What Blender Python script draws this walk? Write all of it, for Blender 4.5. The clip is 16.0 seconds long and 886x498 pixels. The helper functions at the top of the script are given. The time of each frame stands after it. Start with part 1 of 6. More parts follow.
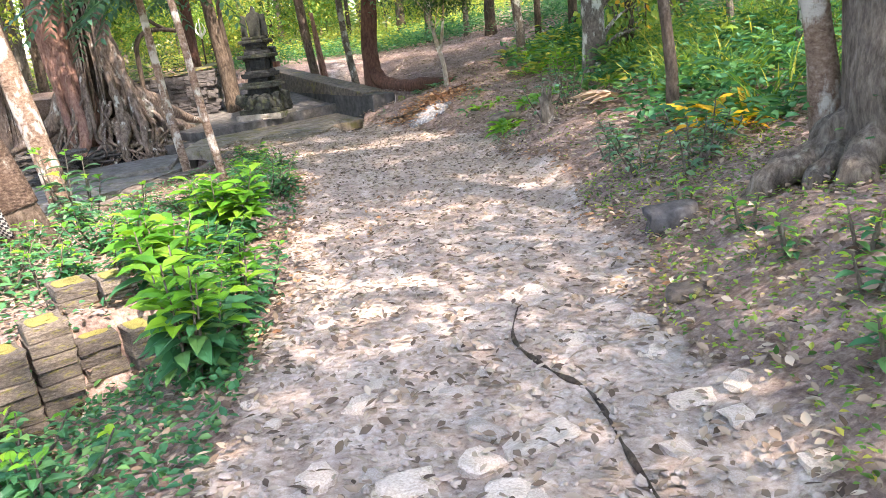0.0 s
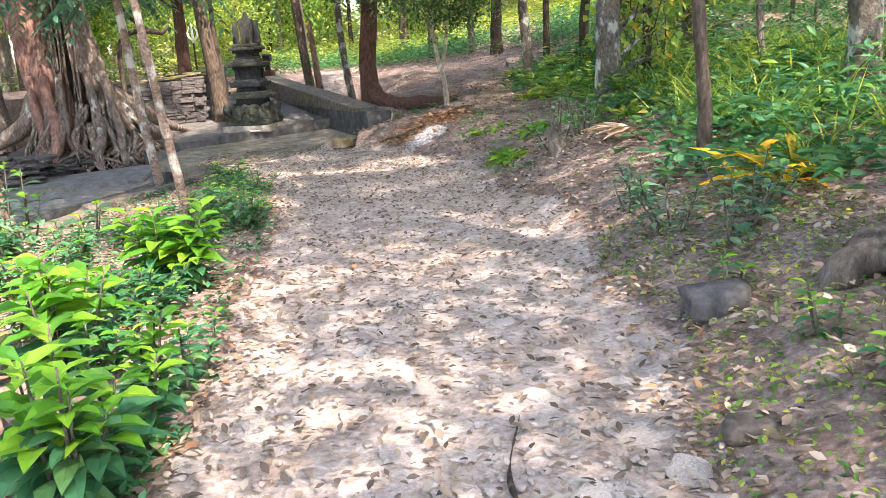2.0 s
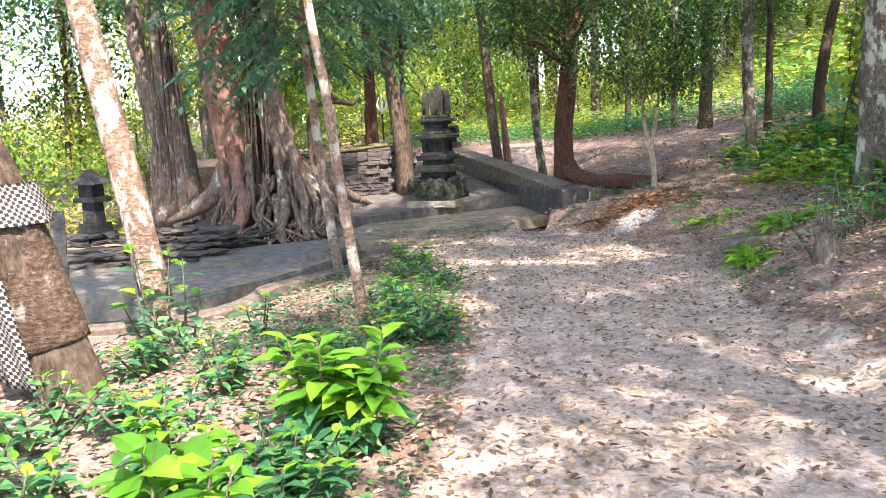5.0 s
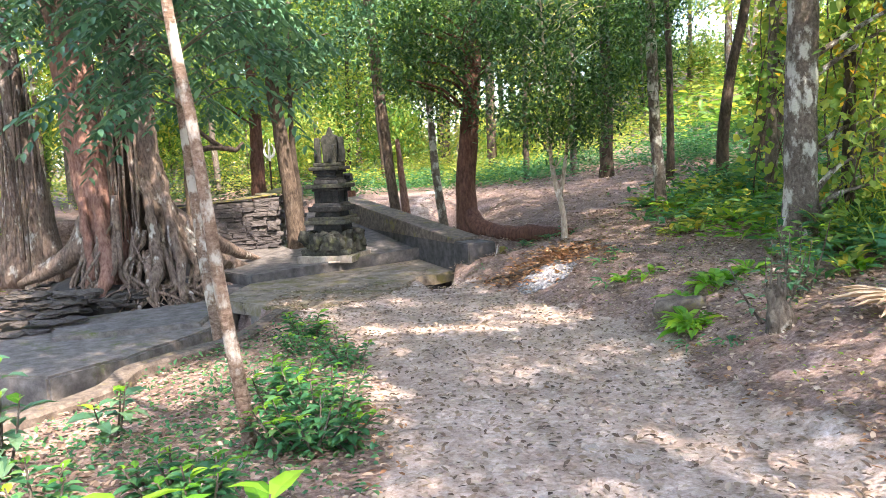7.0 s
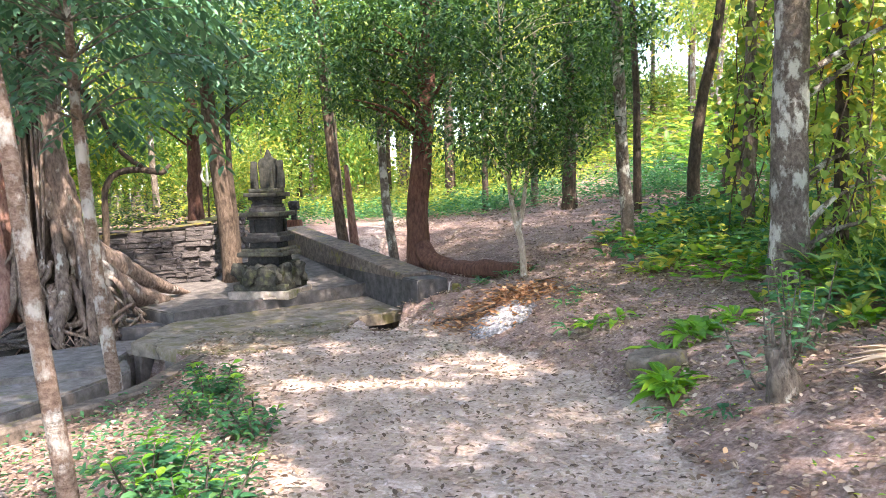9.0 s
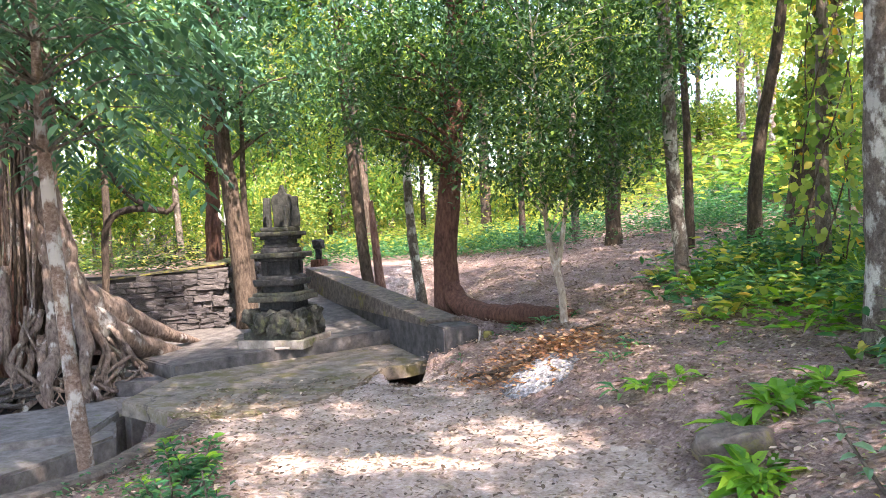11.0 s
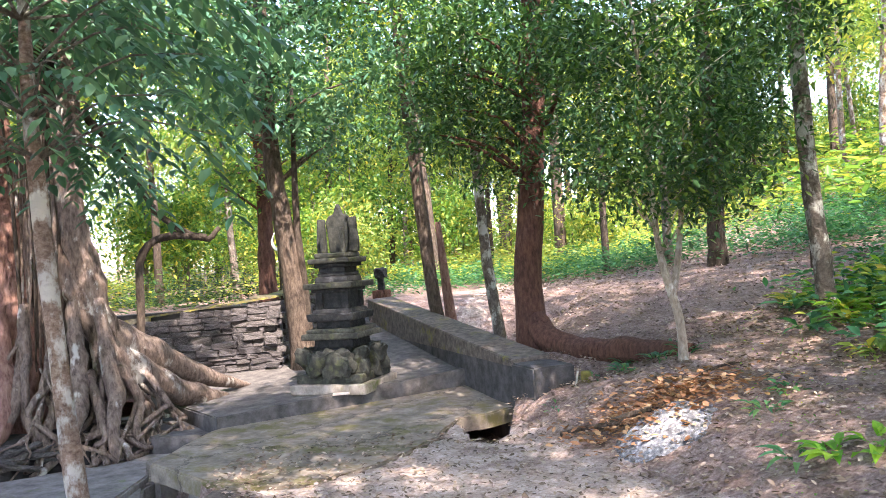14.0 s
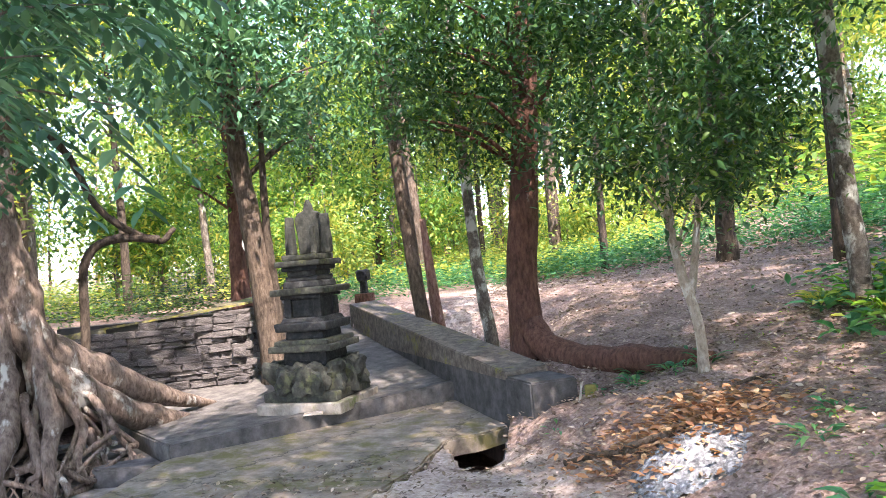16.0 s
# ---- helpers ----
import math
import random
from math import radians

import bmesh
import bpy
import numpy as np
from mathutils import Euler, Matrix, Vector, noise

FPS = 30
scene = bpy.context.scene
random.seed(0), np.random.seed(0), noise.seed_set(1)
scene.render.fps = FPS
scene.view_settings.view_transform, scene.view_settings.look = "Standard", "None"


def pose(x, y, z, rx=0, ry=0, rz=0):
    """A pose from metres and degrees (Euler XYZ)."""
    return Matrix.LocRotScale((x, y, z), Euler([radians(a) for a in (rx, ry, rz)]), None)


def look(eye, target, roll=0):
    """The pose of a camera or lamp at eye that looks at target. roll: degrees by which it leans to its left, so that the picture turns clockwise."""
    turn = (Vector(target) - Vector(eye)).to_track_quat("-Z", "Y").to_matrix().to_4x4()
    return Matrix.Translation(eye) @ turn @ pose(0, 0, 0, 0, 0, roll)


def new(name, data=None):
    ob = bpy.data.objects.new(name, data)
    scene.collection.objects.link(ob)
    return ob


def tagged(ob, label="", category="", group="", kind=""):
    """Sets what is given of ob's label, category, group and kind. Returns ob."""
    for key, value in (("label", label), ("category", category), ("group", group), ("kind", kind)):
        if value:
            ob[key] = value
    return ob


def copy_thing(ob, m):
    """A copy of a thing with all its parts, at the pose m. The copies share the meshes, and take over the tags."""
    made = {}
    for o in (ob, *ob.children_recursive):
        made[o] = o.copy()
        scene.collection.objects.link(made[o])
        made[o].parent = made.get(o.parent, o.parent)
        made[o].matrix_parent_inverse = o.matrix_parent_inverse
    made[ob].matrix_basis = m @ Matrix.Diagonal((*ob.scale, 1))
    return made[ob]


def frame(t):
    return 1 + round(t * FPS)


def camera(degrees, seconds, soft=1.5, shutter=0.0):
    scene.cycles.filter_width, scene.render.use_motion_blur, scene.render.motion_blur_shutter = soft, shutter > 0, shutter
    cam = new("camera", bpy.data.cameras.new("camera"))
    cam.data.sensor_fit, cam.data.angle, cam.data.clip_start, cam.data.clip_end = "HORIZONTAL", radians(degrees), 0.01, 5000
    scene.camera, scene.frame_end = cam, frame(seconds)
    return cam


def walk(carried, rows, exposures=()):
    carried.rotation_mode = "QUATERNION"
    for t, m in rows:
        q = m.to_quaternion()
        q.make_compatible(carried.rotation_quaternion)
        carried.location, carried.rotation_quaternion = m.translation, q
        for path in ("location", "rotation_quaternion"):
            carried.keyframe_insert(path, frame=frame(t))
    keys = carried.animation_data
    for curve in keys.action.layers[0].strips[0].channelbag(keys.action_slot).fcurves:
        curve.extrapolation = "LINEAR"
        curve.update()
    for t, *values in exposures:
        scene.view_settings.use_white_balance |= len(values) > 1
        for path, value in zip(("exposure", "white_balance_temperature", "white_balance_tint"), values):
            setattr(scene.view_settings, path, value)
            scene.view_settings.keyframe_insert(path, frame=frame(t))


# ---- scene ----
cam = camera(58.6, 16.0, 0.75)
PATH = [
    (0, (0.0, 0.0, 1.47), (-0.158, 1.918, 0.925), -6.4),
    (0.5, (0.035, 0.281, 1.438), (-0.081, 2.159, 0.76), -5.2),
    (1, (-0.013, 0.6, 1.444), (0.055, 2.487, 0.783), -2.4),
    (1.5, (-0.007, 0.89, 1.441), (0.076, 2.793, 0.831), -2.4),
    (2, (-0.003, 1.156, 1.485), (-0.147, 3.084, 0.974), -3.5),
    (2.5, (-0.077, 1.423, 1.474), (-0.304, 3.374, 1.099), -3.2),
    (3, (-0.177, 1.694, 1.469), (-0.421, 3.649, 1.121), -4.0),
    (3.5, (-0.238, 2.008, 1.454), (-0.745, 3.916, 1.135), -4.2),
    (6, (-1.005, 3.313, 1.59), (-1.568, 5.205, 1.269), -2.9),
    (6.5, (-1.119, 3.637, 1.587), (-1.452, 5.587, 1.291), -2.8),
    (7, (-1.074, 4.004, 1.58), (-1.363, 5.971, 1.36), -2.8),
    (7.5, (-1.105, 4.245, 1.57), (-1.388, 6.214, 1.36), -2.1),
    (8, (-1.153, 4.676, 1.529), (-1.372, 6.658, 1.378), -1.0),
    (8.5, (-1.066, 5.029, 1.523), (-1.256, 7.015, 1.374), -1.8),
    (11, (-0.967, 6.725, 1.537), (-1.261, 8.702, 1.483), -2.6),
    (11.5, (-1.108, 7.008, 1.546), (-1.448, 8.979, 1.528), -2.6),
    (12, (-1.21, 7.258, 1.522), (-1.551, 9.229, 1.506), -3.2),
    (12.5, (-1.29, 7.612, 1.509), (-1.729, 9.563, 1.506), -3.4),
    (13, (-1.422, 7.885, 1.482), (-1.925, 9.821, 1.483), -2.6),
    (13.5, (-1.525, 8.149, 1.486), (-1.993, 10.094, 1.494), -3.0),
    (14, (-1.528, 8.486, 1.442), (-1.969, 10.436, 1.473), -4.0),
    (14.5, (-1.528, 8.781, 1.469), (-1.969, 10.731, 1.511), -3.5),
    (15, (-1.632, 9.078, 1.466), (-2.062, 11.03, 1.508), -3.7),
    (15.5, (-1.689, 9.309, 1.466), (-2.112, 11.263, 1.506), -4.8),
    (16, (-1.68, 9.672, 1.444), (-2.103, 11.627, 1.472), -5.0),
]
walk(cam, [(t, look(eye, target, roll)) for t, eye, target, roll in PATH],
     [(0.0, 3.2, 6850, 19), (3.5, 3.2, 6850, 19), (6.0, 3.2, 6850, 20), (8.5, 3.4, 6800, 21), (11.0, 3.4, 6750, 25), (16.0, 3.4, 6500, 22)])

# ---- world, sun ----
SUN_EL, SUN_AZ = 52.0, 140.0        # azimuth clockwise from +y
world = bpy.data.worlds.new("sky")
scene.world = world
world.use_nodes = True
wn = world.node_tree.nodes
sky = wn.new("ShaderNodeTexSky")
sky.sky_type, sky.sun_disc = "NISHITA", False
sky.sun_elevation, sky.sun_rotation = radians(SUN_EL), radians(SUN_AZ)
wn["Background"].inputs["Strength"].default_value = 0.15
world.node_tree.links.new(sky.outputs[0], wn["Background"].inputs[0])
sun_data = bpy.data.lights.new("sun", "SUN")
sun_data.energy, sun_data.angle, sun_data.color = 2.1, radians(0.9), (1.0, 0.93, 0.8)
sun = new("sun", sun_data)
sd = Vector((math.sin(radians(SUN_AZ)) * math.cos(radians(SUN_EL)), math.cos(radians(SUN_AZ)) * math.cos(radians(SUN_EL)), math.sin(radians(SUN_EL))))
sun.matrix_world = look(sd * 60, (0, 0, 0))


# ---- materials ----
def node_mat(name):
    m = bpy.data.materials.new(name)
    m.use_nodes = True
    return m, m.node_tree.nodes, m.node_tree.links, m.node_tree.nodes["Principled BSDF"]


def tex(n, l, kind, scale, detail=4.0, rough=0.6, vec=None):
    t = n.new(kind)
    t.inputs["Scale"].default_value = scale
    if kind == "ShaderNodeTexNoise":
        t.inputs["Detail"].default_value, t.inputs["Roughness"].default_value = detail, rough
    if vec:
        l.new(vec, t.inputs["Vector"])
    return t


def ramp(n, l, source, stops):
    r = n.new("ShaderNodeValToRGB")
    e = r.color_ramp.elements
    while len(e) < len(stops):
        e.new(0.5)
    for k, (at, c) in enumerate(stops):
        e[k].position, e[k].color = at, (*c, 1)
    l.new(source, r.inputs[0])
    return r


def mixed(n, l, fac, a, b, mode="MIX"):
    m = n.new("ShaderNodeMix")
    m.data_type, m.blend_type = "RGBA", mode
    for sock, v in ((m.inputs[0], fac), (m.inputs[6], a), (m.inputs[7], b)):
        if isinstance(v, (int, float)):
            sock.default_value = v
        elif isinstance(v, tuple):
            sock.default_value = (*v, 1)
        else:
            l.new(v, sock)
    return m.outputs[2]


def bumped(n, l, p, height, strength, dist=0.02):
    b = n.new("ShaderNodeBump")
    b.inputs["Strength"].default_value, b.inputs["Distance"].default_value = strength, dist
    l.new(height, b.inputs["Height"])
    l.new(b.outputs[0], p.inputs["Normal"])


def coords(n, l, stretch=(1, 1, 1)):
    c = n.new("ShaderNodeTexCoord")
    m = n.new("ShaderNodeMapping")
    m.inputs["Scale"].default_value = stretch
    l.new(c.outputs["Object"], m.inputs[0])
    return m.outputs[0]


def bark_mat(name, dark, mid, light, patch=(0.6, 0.6, 0.52), patchiness=0.62, ridge=(1, 1, 0.36)):
    m, n, l, p = node_mat(name)
    v = coords(n, l, ridge)
    a = tex(n, l, "ShaderNodeTexNoise", 22, 8, 0.7, v)
    col = ramp(n, l, a.outputs[0], [(0.3, dark), (0.5, mid), (0.72, light)])
    big = tex(n, l, "ShaderNodeTexNoise", 4.5, 6, 0.65, coords(n, l, (1, 1, 0.6)))
    mask = ramp(n, l, big.outputs[0], [(patchiness - 0.03, (0, 0, 0)), (patchiness + 0.05, (1, 1, 1))])
    c = mixed(n, l, mask.outputs[0], col.outputs[0], patch)
    slow = tex(n, l, "ShaderNodeTexNoise", 1.2, 3, 0.5, coords(n, l))
    tone = ramp(n, l, slow.outputs[0], [(0.3, (0.7, 0.7, 0.7)), (0.7, (1.15, 1.1, 1.05))])
    l.new(mixed(n, l, 1.0, c, tone.outputs[0], "MULTIPLY"), p.inputs["Base Color"])
    p.inputs["Roughness"].default_value = 0.9
    p.inputs["Specular IOR Level"].default_value = 0.2
    bumped(n, l, p, a.outputs[0], 1.0, 0.06)
    return m


def leaf_mat(name, stops, gloss=0.45, through_light=0.45):
    m, n, l, p = node_mat(name)
    g = n.new("ShaderNodeNewGeometry")
    o = n.new("ShaderNodeObjectInfo")
    r = ramp(n, l, g.outputs["Random Per Island"], stops)
    t = ramp(n, l, o.outputs["Random"], [(0, (0.8, 0.85, 0.8)), (1, (1.15, 1.08, 1.0))])
    c = mixed(n, l, 1.0, r.outputs[0], t.outputs[0], "MULTIPLY")
    l.new(c, p.inputs["Base Color"])
    p.inputs["Roughness"].default_value = gloss
    p.inputs["Specular IOR Level"].default_value = 0.35
    tr = n.new("ShaderNodeBsdfTranslucent")
    warm = mixed(n, l, 1.0, c, (1.2, 1.2, 0.7), "MULTIPLY")
    l.new(warm, tr.inputs[0])
    mx = n.new("ShaderNodeMixShader")
    mx.inputs[0].default_value = through_light
    l.new(p.outputs[0], mx.inputs[1])
    l.new(tr.outputs[0], mx.inputs[2])
    l.new(mx.outputs[0], n["Material Output"].inputs[0])
    return m


def stone_mat(name, dark, mid, light, moss=(0.1, 0.13, 0.03), mossy=0.6, scale=9.0, rough=0.92, cracked=False):
    m, n, l, p = node_mat(name)
    v = coords(n, l)
    a = tex(n, l, "ShaderNodeTexNoise", scale, 8, 0.7, v)
    col = ramp(n, l, a.outputs[0], [(0.3, dark), (0.5, mid), (0.7, light)])
    o = n.new("ShaderNodeObjectInfo")
    t = ramp(n, l, o.outputs["Random"], [(0, (0.72, 0.72, 0.74)), (1, (1.2, 1.17, 1.12))])
    c = mixed(n, l, 1.0, col.outputs[0], t.outputs[0], "MULTIPLY")
    b = tex(n, l, "ShaderNodeTexNoise", 2.3, 7, 0.72, v)
    mask = ramp(n, l, b.outputs[0], [(mossy - 0.04, (0, 0, 0)), (mossy + 0.08, (1, 1, 1))])
    out = mixed(n, l, mask.outputs[0], c, moss)
    if cracked:
        bent = mixed(n, l, 0.3, v, a.outputs["Color"])
        cell = tex(n, l, "ShaderNodeTexVoronoi", 0.5, vec=bent)
        cell.feature = "DISTANCE_TO_EDGE"
        line = ramp(n, l, cell.outputs["Distance"], [(0.002, (0.45, 0.45, 0.45)), (0.008, (1, 1, 1))])
        out = mixed(n, l, 1.0, out, line.outputs[0], "MULTIPLY")
    l.new(out, p.inputs["Base Color"])
    p.inputs["Roughness"].default_value = rough
    p.inputs["Specular IOR Level"].default_value = 0.25
    bumped(n, l, p, a.outputs[0], 0.7, 0.02)
    return m


def soil_mat():
    m, n, l, p = node_mat("soil")
    v = coords(n, l)
    at = n.new("ShaderNodeAttribute")
    at.attribute_name = "path"
    fine = tex(n, l, "ShaderNodeTexNoise", 26, 9, 0.75, v)
    mid = tex(n, l, "ShaderNodeTexNoise", 3.2, 6, 0.65, v)
    peb = tex(n, l, "ShaderNodeTexVoronoi", 17, vec=v)
    path = ramp(n, l, fine.outputs[0], [(0.3, (0.17, 0.115, 0.09)), (0.45, (0.39, 0.305, 0.255)), (0.6, (0.53, 0.44, 0.385)), (0.75, (0.66, 0.59, 0.54))])
    pale = ramp(n, l, mid.outputs[0], [(0.35, (0.72, 0.68, 0.66)), (0.6, (1.1, 1.1, 1.1)), (0.75, (1.3, 1.32, 1.35))])
    path_c = mixed(n, l, 1.0, path.outputs[0], pale.outputs[0], "MULTIPLY")
    stone = ramp(n, l, peb.outputs["Color"], [(0.2, (0.75, 0.72, 0.7)), (0.8, (1.2, 1.2, 1.2))])
    path_c = mixed(n, l, 0.3, path_c, stone.outputs[0], "MULTIPLY")
    litter = ramp(n, l, fine.outputs[0], [(0.28, (0.075, 0.05, 0.043)), (0.48, (0.22, 0.155, 0.132)), (0.68, (0.4, 0.31, 0.27))])
    litter_c = mixed(n, l, 1.0, litter.outputs[0], pale.outputs[0], "MULTIPLY")
    edge = n.new("ShaderNodeMath")
    edge.operation = "MULTIPLY_ADD"
    edge.inputs[1].default_value, edge.inputs[2].default_value = 0.7, -0.35
    l.new(mid.outputs[0], edge.inputs[0])
    add = n.new("ShaderNodeMath")
    l.new(edge.outputs[0], add.inputs[0])
    l.new(at.outputs["Fac"], add.inputs[1])
    mask = ramp(n, l, add.outputs[0], [(0.35, (0, 0, 0)), (0.6, (1, 1, 1))])
    l.new(mixed(n, l, mask.outputs[0], litter_c, path_c), p.inputs["Base Color"])
    p.inputs["Roughness"].default_value = 0.95
    p.inputs["Specular IOR Level"].default_value = 0.15
    h = mixed(n, l, 0.5, fine.outputs[0], peb.outputs["Distance"])
    bumped(n, l, p, h, 0.8, 0.03)
    return m


def plain_mat(name, colour, rough=0.8, grain=30.0, spread=0.25):
    m, n, l, p = node_mat(name)
    a = tex(n, l, "ShaderNodeTexNoise", grain, 6, 0.65, coords(n, l))
    lo, hi = tuple(c * (1 - spread) for c in colour), tuple(min(1, c * (1 + spread)) for c in colour)
    r = ramp(n, l, a.outputs[0], [(0.3, lo), (0.7, hi)])
    l.new(r.outputs[0], p.inputs["Base Color"])
    p.inputs["Roughness"].default_value = rough
    bumped(n, l, p, a.outputs[0], 0.3, 0.01)
    return m


def check_mat():
    m, n, l, p = node_mat("checked_cloth")
    uv = n.new("ShaderNodeUVMap")
    c = n.new("ShaderNodeTexChecker")
    c.inputs["Scale"].default_value = 1.0
    l.new(uv.outputs[0], c.inputs[0])
    c.inputs[1].default_value, c.inputs[2].default_value = (0.5, 0.49, 0.47, 1), (0.05, 0.047, 0.05, 1)
    a = tex(n, l, "ShaderNodeTexNoise", 9, 6, 0.7, coords(n, l))
    r = ramp(n, l, a.outputs[0], [(0.3, (0.6, 0.56, 0.5)), (0.65, (1.05, 1.05, 1.05))])
    l.new(mixed(n, l, 1.0, c.outputs[0], r.outputs[0], "MULTIPLY"), p.inputs["Base Color"])
    p.inputs["Roughness"].default_value = 0.9
    return m


SOIL = soil_mat()
BARK_FIG = bark_mat("fig_bark", (0.05, 0.036, 0.03), (0.19, 0.145, 0.12), (0.33, 0.27, 0.23), (0.5, 0.48, 0.44), 0.6)
BARK_FIG_RED = bark_mat("fig_bark_red", (0.09, 0.045, 0.036), (0.26, 0.145, 0.115), (0.36, 0.24, 0.2), (0.45, 0.4, 0.36), 0.66)
BARK_RED = bark_mat("red_bark", (0.045, 0.022, 0.016), (0.12, 0.06, 0.045), (0.2, 0.11, 0.08), (0.35, 0.36, 0.32), 0.71)
BARK_GREY = bark_mat("grey_bark", (0.06, 0.05, 0.04), (0.17, 0.145, 0.12), (0.3, 0.27, 0.23), (0.5, 0.5, 0.45), 0.62)
BARK_LICHEN = bark_mat("lichen_bark", (0.06, 0.048, 0.04), (0.15, 0.128, 0.108), (0.28, 0.25, 0.215), (0.56, 0.57, 0.52), 0.55, (1, 1, 0.7))
BARK_BROWN = bark_mat("brown_bark", (0.03, 0.023, 0.018), (0.11, 0.082, 0.063), (0.22, 0.18, 0.142), (0.4, 0.36, 0.3), 0.7)
BARK_ASHEN = bark_mat("ashen_bark", (0.22, 0.17, 0.13), (0.44, 0.37, 0.3), (0.6, 0.53, 0.45), (0.68, 0.66, 0.6), 0.56, (1, 1, 0.5))
BARK_ROUGH = bark_mat("furrowed_bark", (0.04, 0.032, 0.027), (0.16, 0.135, 0.115), (0.32, 0.28, 0.245), (0.33, 0.33, 0.29), 0.64, (1, 1, 0.34))
BARK_PALE = bark_mat("pale_bark", (0.1, 0.06, 0.045), (0.27, 0.19, 0.145), (0.45, 0.36, 0.3), (0.6, 0.57, 0.52), 0.54, (1, 1, 1.4))
BARK_DARK = bark_mat("dark_bark", (0.025, 0.02, 0.016), (0.075, 0.058, 0.045), (0.14, 0.11, 0.09), (0.3, 0.3, 0.27), 0.7)
LEAF_DARK = leaf_mat("dark_leaf", [(0, (0.02, 0.062, 0.024)), (0.5, (0.036, 0.105, 0.036)), (0.85, (0.075, 0.17, 0.04)), (1, (0.17, 0.26, 0.045))], 0.38, 0.26)
LEAF_BLUE = leaf_mat("blue_green_leaf", [(0, (0.045, 0.12, 0.075)), (0.6, (0.09, 0.22, 0.13)), (1, (0.18, 0.31, 0.18))], 0.4, 0.3)
LEAF_MID = leaf_mat("mid_leaf", [(0, (0.05, 0.13, 0.04)), (0.4, (0.13, 0.27, 0.06)), (0.8, (0.28, 0.4, 0.08)), (1, (0.52, 0.45, 0.09))], 0.45, 0.52)
# yellow-green leaf; part of the far foliage's sunlight is put into this colour
LEAF_YELLOW = leaf_mat("sunny_leaf", [(0, (0.13, 0.24, 0.06)), (0.5, (0.26, 0.38, 0.09)), (0.85, (0.45, 0.48, 0.1)), (1, (0.62, 0.48, 0.09))])
LEAF_BRIGHT = leaf_mat("young_leaf", [(0, (0.06, 0.21, 0.025)), (0.6, (0.13, 0.33, 0.03)), (1, (0.25, 0.44, 0.04))], 0.35)
LEAF_HERB = leaf_mat("herb_leaf", [(0, (0.028, 0.12, 0.06)), (0.6, (0.06, 0.21, 0.1)), (1, (0.14, 0.29, 0.1))])
LEAF_DRY = leaf_mat("dry_leaf", [(0, (0.07, 0.045, 0.035)), (0.35, (0.18, 0.125, 0.095)), (0.7, (0.3, 0.22, 0.175)), (1, (0.46, 0.37, 0.31))], 0.8, 0.1)
LEAF_DRY_RED = leaf_mat("russet_leaf", [(0, (0.18, 0.085, 0.045)), (0.6, (0.38, 0.2, 0.11)), (1, (0.54, 0.36, 0.22))], 0.8, 0.15)
LEAF_GOLD = leaf_mat("gold_leaf", [(0, (0.55, 0.27, 0.02)), (1, (0.75, 0.5, 0.04))], 0.5)
CONCRETE = stone_mat("mossy_concrete", (0.1, 0.088, 0.077), (0.205, 0.183, 0.162), (0.32, 0.29, 0.262), (0.11, 0.125, 0.045), 0.6, 6.0)
# damp concrete; in the drain hole its dark tone stands in for shade
CONCRETE_DARK = stone_mat("damp_shaded_concrete", (0.035, 0.033, 0.033), (0.085, 0.08, 0.078), (0.15, 0.14, 0.135), (0.08, 0.09, 0.045), 0.68, 5.0)
SLAB = stone_mat("mossy_slab", (0.09, 0.074, 0.06), (0.2, 0.168, 0.135), (0.3, 0.26, 0.215), (0.135, 0.118, 0.05), 0.53, 5.0, cracked=True)
ANDESITE = stone_mat("dark_carved_stone", (0.01, 0.01, 0.012), (0.026, 0.027, 0.029), (0.06, 0.061, 0.06), (0.06, 0.064, 0.04), 0.68, 14.0)
ANDESITE_MOSS = stone_mat("mossy_carved_stone", (0.016, 0.017, 0.016), (0.038, 0.04, 0.034), (0.08, 0.082, 0.066), (0.085, 0.09, 0.04), 0.6, 14.0)
WALLSTONE = stone_mat("wall_stone", (0.03, 0.028, 0.029), (0.088, 0.08, 0.08), (0.18, 0.167, 0.162), (0.15, 0.15, 0.09), 0.7, 8.0)
RUBBLE = stone_mat("rubble_stone", (0.03, 0.027, 0.025), (0.085, 0.075, 0.068), (0.19, 0.17, 0.155), (0.09, 0.085, 0.05), 0.64, 8.0)
TUFF = stone_mat("tuff_block", (0.045, 0.037, 0.032), (0.115, 0.095, 0.08), (0.2, 0.17, 0.145), (0.19, 0.17, 0.04), 0.6, 10.0)
PALESTONE = stone_mat("limestone", (0.34, 0.265, 0.215), (0.53, 0.44, 0.38), (0.68, 0.6, 0.54), (0.42, 0.34, 0.27), 0.7, 10.0)
MOSSY_CAP = stone_mat("moss_capped_stone", (0.05, 0.048, 0.04), (0.12, 0.11, 0.08), (0.2, 0.19, 0.12), (0.24, 0.21, 0.05), 0.5, 9.0)
# near-black fill for wall joints, and for the shaded hollow under the fig
MORTAR_SHADE = plain_mat("mortar_and_shade", (0.035, 0.032, 0.03), 0.95)
WHITE_METAL = plain_mat("white_paint", (0.75, 0.73, 0.66), 0.5)
ASH = stone_mat("ash", (0.04, 0.04, 0.046), (0.17, 0.173, 0.19), (0.46, 0.47, 0.5), (0.025, 0.025, 0.028), 0.58, 22.0)
YELLOW = plain_mat("yellow_moss", (0.18, 0.155, 0.04), 0.9, 14, 0.5)
FIBRE = bark_mat("palm_fibre", (0.03, 0.02, 0.016), (0.12, 0.08, 0.06), (0.3, 0.24, 0.19), (0.4, 0.37, 0.33), 0.6, (1, 1, 2.0))
CHECK = check_mat()
